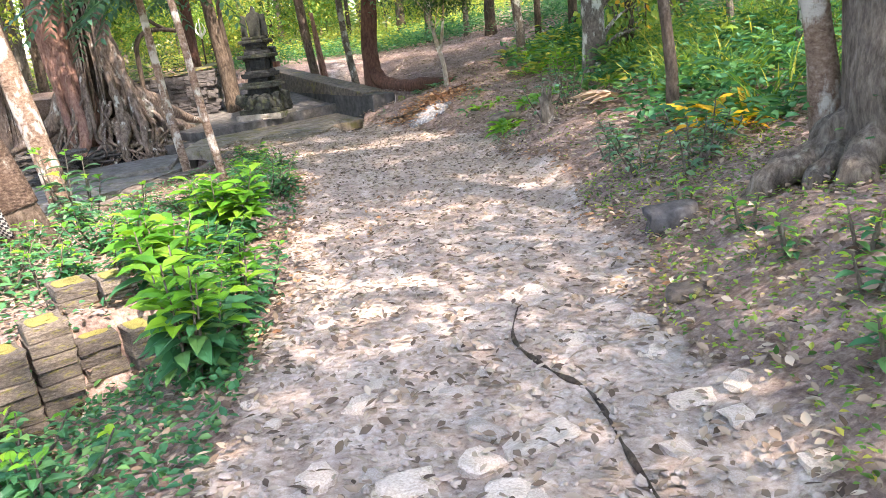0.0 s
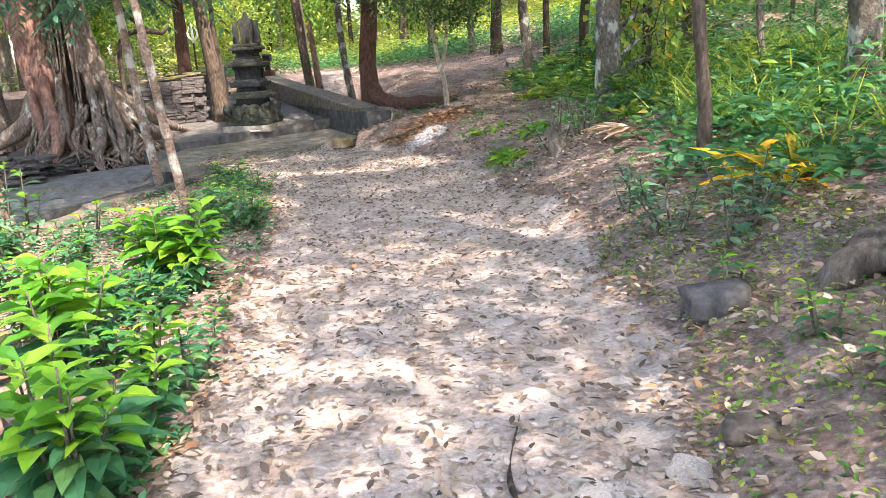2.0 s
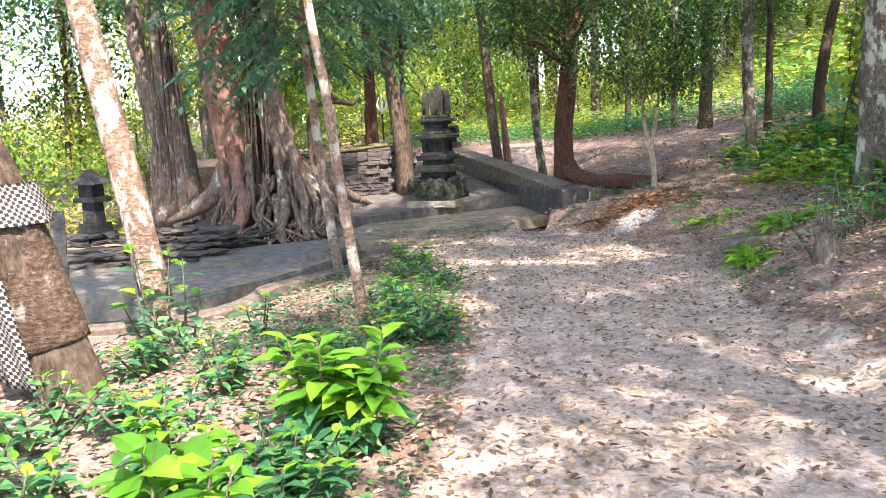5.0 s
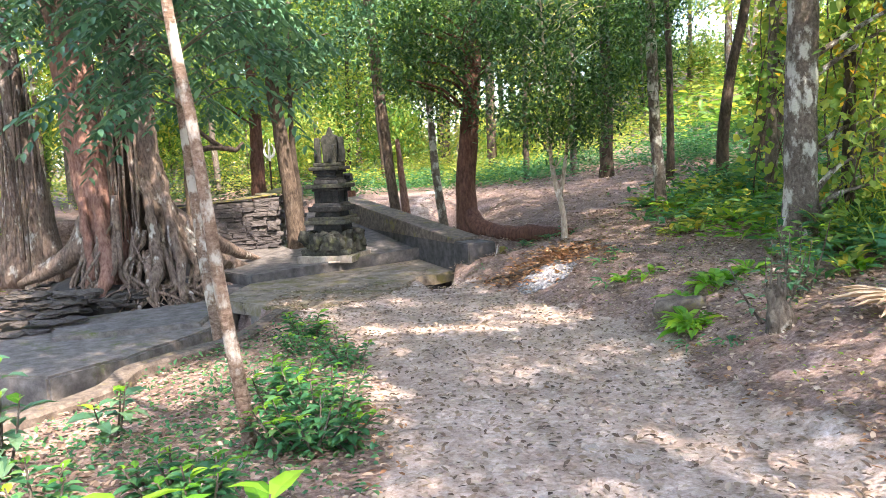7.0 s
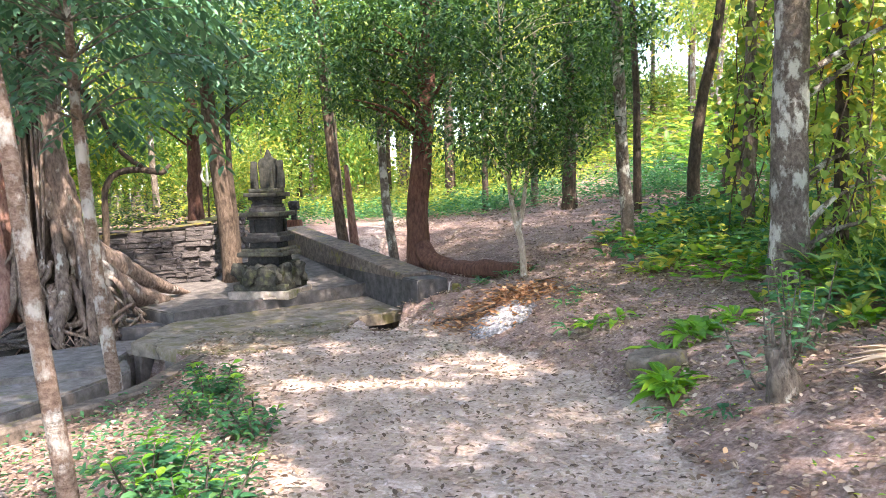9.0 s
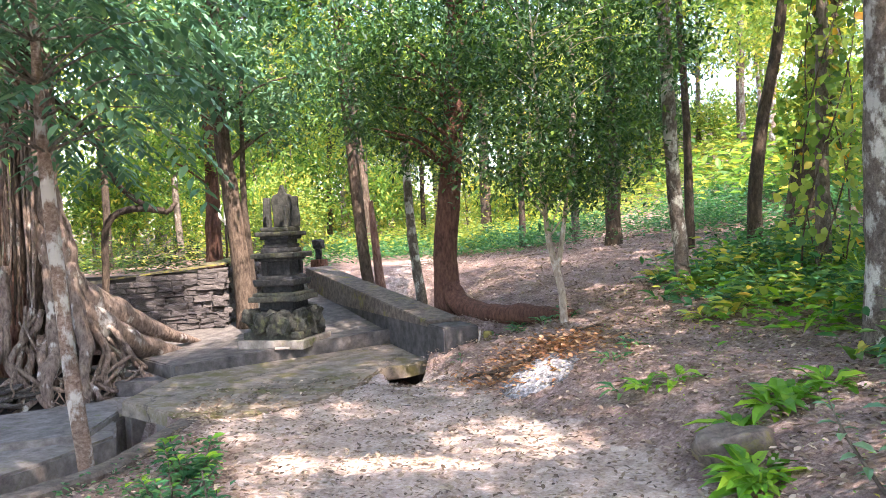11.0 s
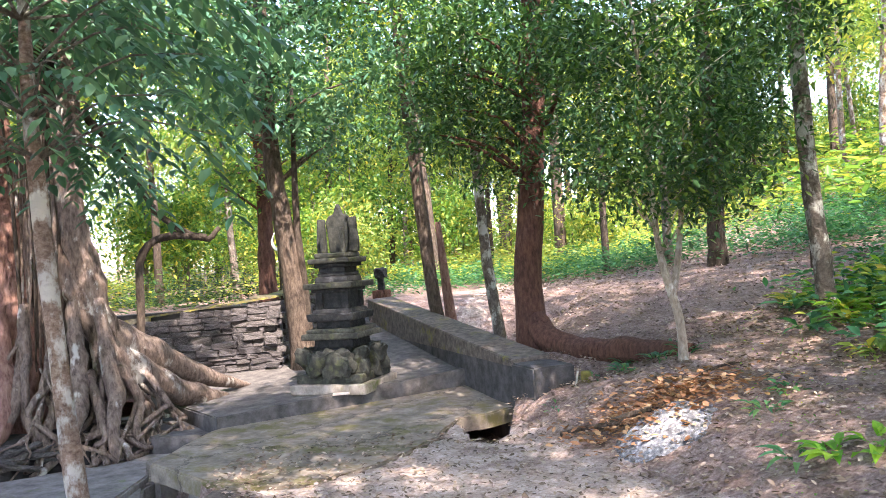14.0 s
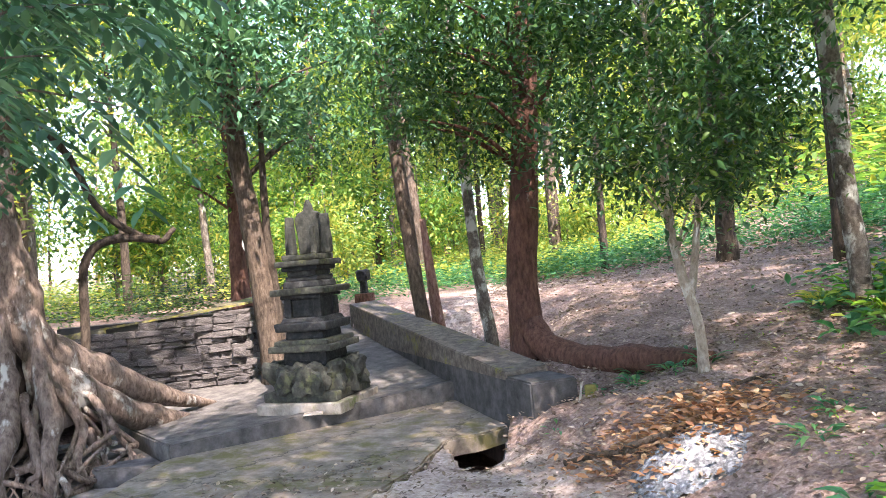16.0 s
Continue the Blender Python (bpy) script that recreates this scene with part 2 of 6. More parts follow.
GRAVEL = stone_mat("gravel_chip", (0.28, 0.21, 0.17), (0.45, 0.365, 0.31), (0.6, 0.52, 0.46), (0.33, 0.25, 0.2), 0.6, 12.0)
FROND = leaf_mat("dry_frond", [(0, (0.36, 0.25, 0.18)), (1, (0.55, 0.43, 0.33))], 0.7, 0.1)


# ---- mesh helpers ----
def part(name, bm, material, parent=None, label="", smooth=False):
    me = bpy.data.meshes.new(name)
    bm.to_mesh(me)
    bm.free()
    return link_mesh(name, me, material, parent, label, smooth)


def link_mesh(name, me, material, parent=None, label="", smooth=False):
    me.materials.append(material)
    if smooth:
        me.shade_smooth()
    ob = new(name, me)
    if parent:
        ob.parent = parent
    if label:
        ob["label"] = label
    return ob


def thing(name, label, category, at=(0, 0, 0), group="", kind=""):
    ob = new(name)
    ob.location = at
    ob.empty_display_size = 0.1
    return tagged(ob, label, category, group, kind)


def sstep(a, b, v):
    t = min(1.0, max(0.0, (v - a) / (b - a)))
    return t * t * (3 - 2 * t)


def block(bm, size, at=(0, 0, 0), turn=0.0, bevel=0.02, rough=0.0, cuts=0, seed=0, taper=1.0):
    """A box with rounded, uneven edges, standing on its base."""
    r = bmesh.ops.create_cube(bm, size=1.0)
    vs = r["verts"]
    sx, sy, sz = size
    for v in vs:
        k = taper if v.co.z > 0 else 1.0
        v.co = Vector((v.co.x * sx * k, v.co.y * sy * k, (v.co.z + 0.5) * sz))
    edges = list({e for v in vs for e in v.link_edges})
    if bevel:
        bmesh.ops.bevel(bm, geom=edges, offset=bevel, segments=2, affect="EDGES", profile=0.6)
        vs = bm.verts[:] if len(bm.verts) <= 200 and not at[0] and not at[1] and not at[2] else list({v for f in bm.faces[-26:] for v in f.verts})
    if cuts:
        es = list({e for v in vs if v.is_valid for e in v.link_edges})
        bmesh.ops.subdivide_edges(bm, edges=es, cuts=cuts, use_grid_fill=True)
        vs = [v for v in bm.verts if v.is_valid]
    if rough:
        for v in vs:
            v.co += noise.noise_vector(v.co * 7 + Vector((seed, seed * 1.7, 0))) * rough
    m = Matrix.Translation(at) @ Matrix.Rotation(turn, 4, "Z")
    bmesh.ops.transform(bm, matrix=m, verts=list({v for v in vs if v.is_valid}))


def box_bm(size, bevel=0.02, rough=0.0, cuts=0, seed=0, taper=1.0):
    bm = bmesh.new()
    block(bm, size, (0, 0, 0), 0, bevel, rough, cuts, seed, taper)
    return bm


def rock_bm(size, seed, sub=2, rough=0.28):
    bm = bmesh.new()
    bmesh.ops.create_icosphere(bm, subdivisions=sub, radius=1)
    for v in bm.verts:
        d = 1 + rough * noise.noise(v.co * 1.3 + Vector((seed * 3.1, 0, seed))) + 0.35 * rough * noise.noise(v.co * 3.7 + Vector((0, seed, 0)))
        q = Vector((max(-0.75, min(0.75, v.co.x)), max(-0.75, min(0.75, v.co.y)), max(-0.65, min(0.65, v.co.z)))) * d
        v.co = Vector((q.x * size[0], q.y * size[1], q.z * size[2]))
    return bm


def prism_bm(poly, top, bottom, bevel=0.015, cut=0.0, rough=0.0):
    """A slab over a plan outline. top may be a number or a function of x, y."""
    bm = bmesh.new()
    up = top if callable(top) else (lambda x, y: top)
    vs = [bm.verts.new((x, y, bottom)) for x, y in poly]
    f = bm.faces.new(vs)
    f.normal_update()
    if f.normal.z > 0:
        f.normal_flip()
    ex = bmesh.ops.extrude_face_region(bm, geom=[f])
    tops = [v for v in ex["geom"] if isinstance(v, bmesh.types.BMVert)]
    for v in tops:
        v.co.z = up(v.co.x, v.co.y)
    if bevel:
        te = [e for e in bm.edges if all(v in tops for v in e.verts)] + [e for e in bm.edges if sum(v in tops for v in e.verts) == 1]
        bmesh.ops.bevel(bm, geom=te, offset=bevel, segments=2, affect="EDGES")
    if cut:
        for _ in range(int(cut)):
            bmesh.ops.triangulate(bm, faces=[g for g in bm.faces if len(g.verts) > 4])
            bmesh.ops.subdivide_edges(bm, edges=bm.edges[:], cuts=1, use_grid_fill=True)
        for v in bm.verts:
            v.co += noise.noise_vector(v.co * 2.5) * rough
    bmesh.ops.recalc_face_normals(bm, faces=bm.faces[:])
    return bm


def tube_into(bm, pts, radii, sides=10, gnarl=0.0, seed=0.0, flute=0.0, caps=True):
    """A tapered, uneven stem along a line of points."""
    pts = [Vector(p) for p in pts]
    rings, side = [], None
    for k, p in enumerate(pts):
        d = (pts[min(k + 1, len(pts) - 1)] - pts[max(k - 1, 0)]).normalized()
        side = d.orthogonal().normalized() if side is None else (side - d * side.dot(d)).normalized()
        other = d.cross(side)
        ring = []
        for s in range(sides):
            a = 2 * math.pi * s / sides
            w = side * math.cos(a) + other * math.sin(a)
            r = radii[k] * (1 + gnarl * noise.noise((p + w * radii[k]) * (0.55 / max(radii[k], 0.05)) + Vector((seed, 0, seed))) + flute * math.sin(a * 5 + seed))
            ring.append(bm.verts.new(p + w * r))
        rings.append(ring)
    for a, b in zip(rings, rings[1:]):
        for s in range(sides):
            bm.faces.new((a[s], a[(s + 1) % sides], b[(s + 1) % sides], b[s]))
    if caps:
        bm.faces.new(list(reversed(rings[0])))
        bm.faces.new(rings[-1])


def smooth_line(pts, n):
    """n points on a smooth line through the given ones."""
    pts = [Vector(p) for p in pts]
    ext = [pts[0] * 2 - pts[1]] + pts + [pts[-1] * 2 - pts[-2]]
    out = []
    for k in range(n):
        u = k / (n - 1) * (len(pts) - 1)
        i = min(int(u), len(pts) - 2)
        t = u - i
        a, b, c, d = ext[i : i + 4]
        out.append(0.5 * ((2 * b) + (c - a) * t + (2 * a - 5 * b + 4 * c - d) * t * t + (3 * b - a - 3 * c + d) * t ** 3))
    return out


def leaves_mesh(name, at, along, up, length, width, fold=0.25, droop=0.15, curved=False):
    """One mesh of many pointed leaves: each starts at a point, runs along a direction and is folded at its midrib."""
    at, along, up = (np.asarray(v, float) for v in (at, along, up))
    n = len(at)
    along = along / (np.linalg.norm(along, axis=1, keepdims=True) + 1e-9)
    side = np.cross(along, up)
    side = side / (np.linalg.norm(side, axis=1, keepdims=True) + 1e-9)
    nrm = np.cross(side, along)
    L = (np.ones(n) * length)[:, None]
    W = (np.ones(n) * width)[:, None] * 0.5
    lift = nrm * W * fold
    b = at
    l1, r1 = at + along * L * 0.38 + side * W + lift, at + along * L * 0.38 - side * W + lift
    l2, r2 = at + along * L * 0.72 + side * W * 0.72 + lift - nrm * L * droop * 0.4, at + along * L * 0.72 - side * W * 0.72 + lift - nrm * L * droop * 0.4
    tip = at + along * L - nrm * L * droop
    if curved:
        m1, m2 = at + along * L * 0.38, at + along * L * 0.72 - nrm * L * droop * 0.4
        verts = np.stack([b, l1, l2, tip, r2, r1, m1, m2], 1).reshape(-1, 3)
        base = (np.arange(n) * 8)[:, None]
        faces = np.concatenate([base + [0, 6, 6, 1], base + [6, 7, 2, 1], base + [7, 3, 3, 2], base + [0, 5, 5, 6], base + [6, 5, 4, 7], base + [7, 4, 4, 3]], 1).reshape(-1, 4)
        me = bpy.data.meshes.new(name)
        me.from_pydata(verts.tolist(), [], [list(dict.fromkeys(f)) for f in faces.tolist()])
        me.update(calc_edges=True)
        return me
    verts = np.stack([b, l1, l2, tip, r2, r1], 1).reshape(-1, 3)
    base = (np.arange(n) * 6)[:, None]
    faces = np.concatenate([base + [0, 3, 2, 1], base + [0, 5, 4, 3]], 1).reshape(-1, 4)
    me = bpy.data.meshes.new(name)
    me.vertices.add(len(verts))
    me.vertices.foreach_set("co", verts.ravel())
    me.loops.add(faces.size)
    me.loops.foreach_set("vertex_index", faces.ravel())
    me.polygons.add(len(faces))
    me.polygons.foreach_set("loop_start", np.arange(len(faces)) * 4)
    me.update(calc_edges=True)
    return me


RNG = np.random.default_rng(7)


def directions(n, flat=1.0):
    d = RNG.normal(size=(n, 3))
    d[:, 2] *= flat
    return d / np.linalg.norm(d, axis=1, keepdims=True)


def clump_points(centres, per, spread):
    """Leaf places scattered round clump centres."""
    c = np.repeat(np.asarray(centres, float), per, 0)
    return c + RNG.normal(size=c.shape) * np.asarray(spread)


def crown_centres(centre, radii, clumps):
    d = directions(clumps)
    r = RNG.uniform(0.35, 1.0, (clumps, 1)) ** 0.6
    return np.asarray(centre) + d * r * np.asarray(radii)


# ---- the lie of the land ----
def lerp_table(y, table):
    return float(np.interp(y, [a for a, _ in table], [b for _, b in table]))


PATH_Z = [(-30, 0.4), (0, 0.0), (2.7, -0.06), (6.5, -0.17), (11, -0.28), (15, -0.44), (18, -0.49), (40, -0.3)]
PATH_X = [(-30, 1.0), (0, 0.0), (2.5, -0.15), (5.4, -0.38), (8.5, -0.8), (10.5, -1.3), (13, -2.0), (15, -3.2), (18, -4.4), (40, -4.4)]
PATH_W = [(-30, 1.0), (2.5, 0.98), (5.4, 1.13), (8.5, 1.3), (10.5, 1.4), (13, 1.7), (15, 1.95), (17, 1.75), (19, 0.4)]
LEFT_SLOPE = [(4.9, 0.05), (7.5, 0.05), (9.5, -0.1), (14, -0.12)]
MASONRY = [(-5.1, 14.75), (-4.98, 13.2), (-5.32, 12.3), (-5.58, 11.6), (-5.45, 10.9), (-5.62, 10.3), (-6.1, 9.8), (-9.0, 8.5), (-13.5, 8.0), (-15, 15), (-9.0, 15.6), (-9.6, 20.2), (-9.0, 24.6), (-7.0, 24.6), (-2.25, 18.2), (-2.7, 17.95), (-3.1, 18.0), (-3.5, 17.8), (-6.2, 15.75)]


SLAB_PLAN = [(-6.46, 15.8), (-5.75, 15.35), (-5.08, 14.92), (-4.4, 14.95), (-3.85, 15.8), (-3.62, 16.8), (-3.58, 17.68), (-3.02, 18.26), (-2.72, 18.45), (-3.38, 20.22), (-6.4, 17.27), (-6.48, 17.1)]
DRAIN_HOLE = [(-3.6, 17.72), (-3.0, 18.32), (-2.9, 17.3), (-3.22, 16.97)]


def inside(x, y, poly):
    hit = False
    for (x0, y0), (x1, y1) in zip(poly, poly[1:] + poly[:1]):
        if (y0 > y) != (y1 > y) and x < (x1 - x0) * (y - y0) / (y1 - y0) + x0:
            hit = not hit
    return hit


def path_amount(x, y):
    d, w = x - lerp_table(y, PATH_X), lerp_table(y, PATH_W)
    wob = 0.22 * noise.noise(Vector((x * 0.9, y * 0.9, 3)))
    return max(0.0, min(1.0, 0.5 + (w + wob - abs(d)) * 1.6)) * (1 - 0.42 * sstep(13.3, 16.0, y))


def land(x, y):
    """Height of the bare ground."""
    p, d, w = lerp_table(y, PATH_Z), x - lerp_table(y, PATH_X), lerp_table(y, PATH_W)
    e = max(0.0, d - w + 0.1)
    rise = 0.42 * min(e, 1.0) + 0.2 * max(0.0, min(e, 6) - 1.0) + 0.05 * max(0, min(e, 40) - 6)
    f = max(0.0, -d - w)
    front = sstep(-0.1, 0.12, 0.7 * (x + 2.62) - 0.7 * (y - 4.38))
    slope = lerp_table(y, LEFT_SLOPE)
    fall = (slope + (-0.34 - slope) * front) * min(f, 2.5)
    z = p + rise + fall
    back = 0.3 + 0.12 * (min(y, 23) - 19) + 0.11 * max(-1.5, min(x + 2, 6)) + 0.12 * max(0.0, min(y, 75) - 23) * sstep(-4, 9, x) + 0.03 * max(0, min(y, 75) - 23)
    z = z + (back - z) * sstep(15.0, 18.5, y + 0.25 * (x + 1.0)) * max(sstep(-3.4, -1.9, x), sstep(22, 24, y), sstep(12, 14, -x))
    z -= 0.32 * math.exp(-((x + 1.95) ** 2 / 0.5 + (y - 18.25) ** 2 / 0.5))
    z -= 0.14 * math.exp(-((x + 3.0) ** 2 / 0.12 + (y - 17.1) ** 2 / 0.2))
    far = sstep(25, 70, -x)
    z += far * 1.0
    z += 0.03 * noise.noise(Vector((x * 1.3, y * 1.3, 0))) + 0.012 * noise.noise(Vector((x * 6, y * 6, 2)))
    return z


def ground_at(x, y):
    if inside(x, y, MASONRY) or inside(x, y, DRAIN_HOLE):
        return -1.25
    return land(x, y) - (0.11 if inside(x, y, SLAB_PLAN) else 0.0)


def spaced(lo, hi, fine_lo, fine_hi, fine, grow=1.18):
    out = list(np.arange(fine_lo, fine_hi, fine))
    s, v = fine, fine_hi
    while v < hi:
        out.append(v)
        s *= grow
        v += s
    out.append(hi)
    s, v = fine, fine_lo
    while v > lo:
        s *= grow
        v -= s
        out.insert(0, max(v, lo))
    return out


def build_ground():
    xs, ys = spaced(-900, 900, -5.6, 3.4, 0.075), spaced(-700, 1100, 1.2, 19.5, 0.08)
    verts, amount = [], []
    for y in ys:
        for x in xs:
            z = ground_at(x, y)
            a = path_amount(x, y)
            if -6 < x < 4 and 0 < y < 20 and z > -1.2:
                q = Vector((x, y, 0))
                z += 0.016 * noise.noise(q * 5.5) + 0.012 * noise.noise(q * 11)
            verts.append((x, y, z))
            amount.append(a)
    nx = len(xs)
    faces = [(j * nx + i, j * nx + i + 1, (j + 1) * nx + i + 1, (j + 1) * nx + i) for j in range(len(ys) - 1) for i in range(nx - 1)]
    me = bpy.data.meshes.new("ground")
    me.from_pydata(verts, [], faces)
    me.attributes.new("path", "FLOAT", "POINT").data.foreach_set("value", amount)
    me.shade_smooth()
    ob = link_mesh("ground", me, SOIL)
    tagged(ob, "pale stony dirt path between banks of brown leaf litter", "ground", kind="structure")


build_ground()


# ---- masonry of the water temple ----
def terrace_z(x, y):
    """Height of the shrine terrace, which rises gently along its kerb and behind the shrine."""
    return -0.28 + 0.036 * (0.713 * (x + 6.45) + 0.7 * (y - 17.2)) + 0.1 * max(0.0, y - 20.3)


def build_masonry():
    ob = part("slab", prism_bm(SLAB_PLAN, lambda x, y: -0.44 + 0.04 * max(0.0, -0.557 * (x + 6.42) + 0.83 * (y - 15.75)), -0.62, 0.02, 3, 0.014), SLAB, None)
    tagged(ob, "cracked mossy concrete slab bridging a drain", "slab", kind="structure")
    # drain walls under the slab
    t = thing("drain_wall", "concrete drain walls below the slab, darkened for shade in the hole", "drain", kind="structure")
    part("cheek", prism_bm([(-6.45, 15.85), (-6.3, 15.74), (-6.2, 15.9), (-6.4, 16.4)], -0.6, -1.2), CONCRETE, t)
    part("cheek", prism_bm([(-5.8, 15.42), (-5.06, 14.95), (-4.9, 15.3), (-5.6, 15.9)], -0.6, -1.2), CONCRETE, t)
    # walls inside the hole: shade put into the colour, darker than the other cheeks
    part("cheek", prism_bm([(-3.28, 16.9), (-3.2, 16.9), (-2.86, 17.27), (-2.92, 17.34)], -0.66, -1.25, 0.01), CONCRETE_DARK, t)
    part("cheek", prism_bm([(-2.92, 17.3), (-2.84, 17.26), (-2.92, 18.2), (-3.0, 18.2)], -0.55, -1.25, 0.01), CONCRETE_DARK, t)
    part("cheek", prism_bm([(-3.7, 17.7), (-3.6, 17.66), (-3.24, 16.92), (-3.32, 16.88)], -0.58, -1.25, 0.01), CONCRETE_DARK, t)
    part("cheek", prism_bm([(-3.0, 18.1), (-2.6, 18.2), (-2.7, 18.8), (-3.1, 18.6)], -0.58, -1.2), CONCRETE, t)
    plat = [(-6.43, 17.22), (-3.42, 20.17), (-6.6, 25.6), (-9.2, 25.6), (-9.4, 20.3), (-8.4, 19.0), (-7.6, 18.25)]
    ob = part("terrace", prism_bm(plat, lambda x, y: terrace_z(x, y), -1.0, 0.02), CONCRETE_DARK)
    tagged(ob, "damp grey concrete terrace round the shrine", "terrace", kind="structure")
    # front kerb of the terrace
    a, b = Vector((-6.45, 17.2, 0)), Vector((-3.4, 20.17, 0))
    u = (b - a).normalized()
    nrm = Vector((-u.y, u.x, 0))
    k = [a - nrm * 0.03, b - nrm * 0.03, b + nrm * 0.16, a + nrm * 0.16]
    ob = part("kerb", prism_bm([(p.x, p.y) for p in k], lambda x, y: terrace_z(x, y) + 0.025, -0.6, 0.015, 2, 0.006), CONCRETE_DARK)
    tagged(ob, "weathered dark concrete kerb along the terrace", "kerb", kind="structure")
    low = [(-6.47, 17.2), (-7.62, 18.27), (-8.4, 19.0), (-8.7, 18.3), (-7.3, 17.1)]
    ob = part("step", prism_bm(low, -0.46, -1.0, 0.02), CONCRETE_DARK)
    tagged(ob, "low worn concrete step beside the fig roots", "step", kind="structure")
    # long sloping wall
    w0, w1 = Vector((-2.4, 17.78, 0)), Vector((-6.6, 24.5, 0))
    u = (w1 - w0).normalized()
    nrm = Vector((-u.y, u.x, 0))
    t = thing("boundary_wall", "low grey concrete wall rising with the walkway", "wall", kind="structure")
    e = w0 + u * 0.62
    top = lambda x, y: 0.1 + 0.094 * (y - 17.78)
    part("wall_body", prism_bm([(p.x, p.y) for p in (e - nrm * 0.24, w1 - nrm * 0.24, w1 + nrm * 0.24, e + nrm * 0.24)], top, -0.9, 0.015), CONCRETE_DARK, t)
    part("coping", prism_bm([(p.x, p.y) for p in (e - nrm * 0.26, w1 - nrm * 0.26, w1 + nrm * 0.26, e + nrm * 0.26)], lambda x, y: top(x, y) + 0.03, 0.085, 0.012), TUFF, t, "worn brownish concrete coping")
    part("end_block", prism_bm([(p.x, p.y) for p in (w0 - nrm * 0.27, e - nrm * 0.27, e + nrm * 0.27, w0 + nrm * 0.27)], 0.13, -0.9, 0.02, 1, 0.004), CONCRETE_DARK, t)
    # terrace beside the channel
    ter = [(-6.06, 15.0), (-6.5, 15.75), (-6.5, 17.2), (-8.2, 18.1), (-9.6, 16.5), (-14.5, 14.5), (-14.5, 9.8), (-8.1, 12.3), (-6.95, 12.15), (-6.45, 13.1)]
    ob = part("paving", prism_bm(ter, -0.66, -1.2, 0.03, 2, 0.015), CONCRETE)
    tagged(ob, "grey concrete paving at the foot of the fig", "paving", kind="structure")
    ob = part("step_slab", prism_bm([(-8.85, 15.15), (-8.1, 13.9), (-6.3, 14.75), (-6.55, 15.9), (-7.0, 16.6)], -0.585, -0.7, 0.02, 2, 0.01), CONCRETE)
    tagged(ob, "raised grey concrete slab before the fig roots", "slab", kind="structure")
    floor = [(-4.9, 15.4), (-6.6, 16.0), (-8.4, 13.0), (-14.5, 8.4), (-13.4, 7.2), (-6.2, 10.3), (-5.1, 12.2)]
    ob = part("channel_floor", prism_bm(floor, -1.08, -1.22, 0), CONCRETE_DARK)
    tagged(ob, "dark damp floor of the drainage channel", "channel", kind="structure")
    line = smooth_line([(-5.05, 14.75, 0), (-4.98, 13.2, 0), (-5.3, 12.3, 0), (-5.58, 11.6, 0), (-5.45, 10.9, 0), (-5.62, 10.3, 0), (-6.1, 9.8, 0), (-9.0, 8.5, 0), (-13.5, 7.9, 0)], 40)
    bm = bmesh.new()
    prof = [(-0.11, -0.75), (-0.11, 0.0), (-0.08, 0.03), (0.09, 0.03), (0.12, 0.0), (0.12, -0.75)]
    rings = []
    for i, p in enumerate(line):
        d = (line[min(i + 1, 39)] - line[max(i - 1, 0)]).normalized()
        s = Vector((-d.y, d.x, 0))
        rings.append([bm.verts.new(p + s * o + Vector((0, 0, -0.44 + h)) + Vector(noise.noise_vector(p * 3 + Vector((o, h, 0)) * 5)) * 0.015) for o, h in prof])
    for r0, r1 in zip(rings, rings[1:]):
        for j in range(5):
            bm.faces.new((r0[j], r0[j + 1], r1[j + 1], r1[j]))
    bm.faces.new(rings[0])
    bm.faces.new(list(reversed(rings[-1])))
    bmesh.ops.recalc_face_normals(bm, faces=bm.faces[:])
    ob = part("channel_kerb", bm, TUFF)
    tagged(ob, "pale worn kerb along the drainage channel", "kerb", kind="structure")


build_masonry()


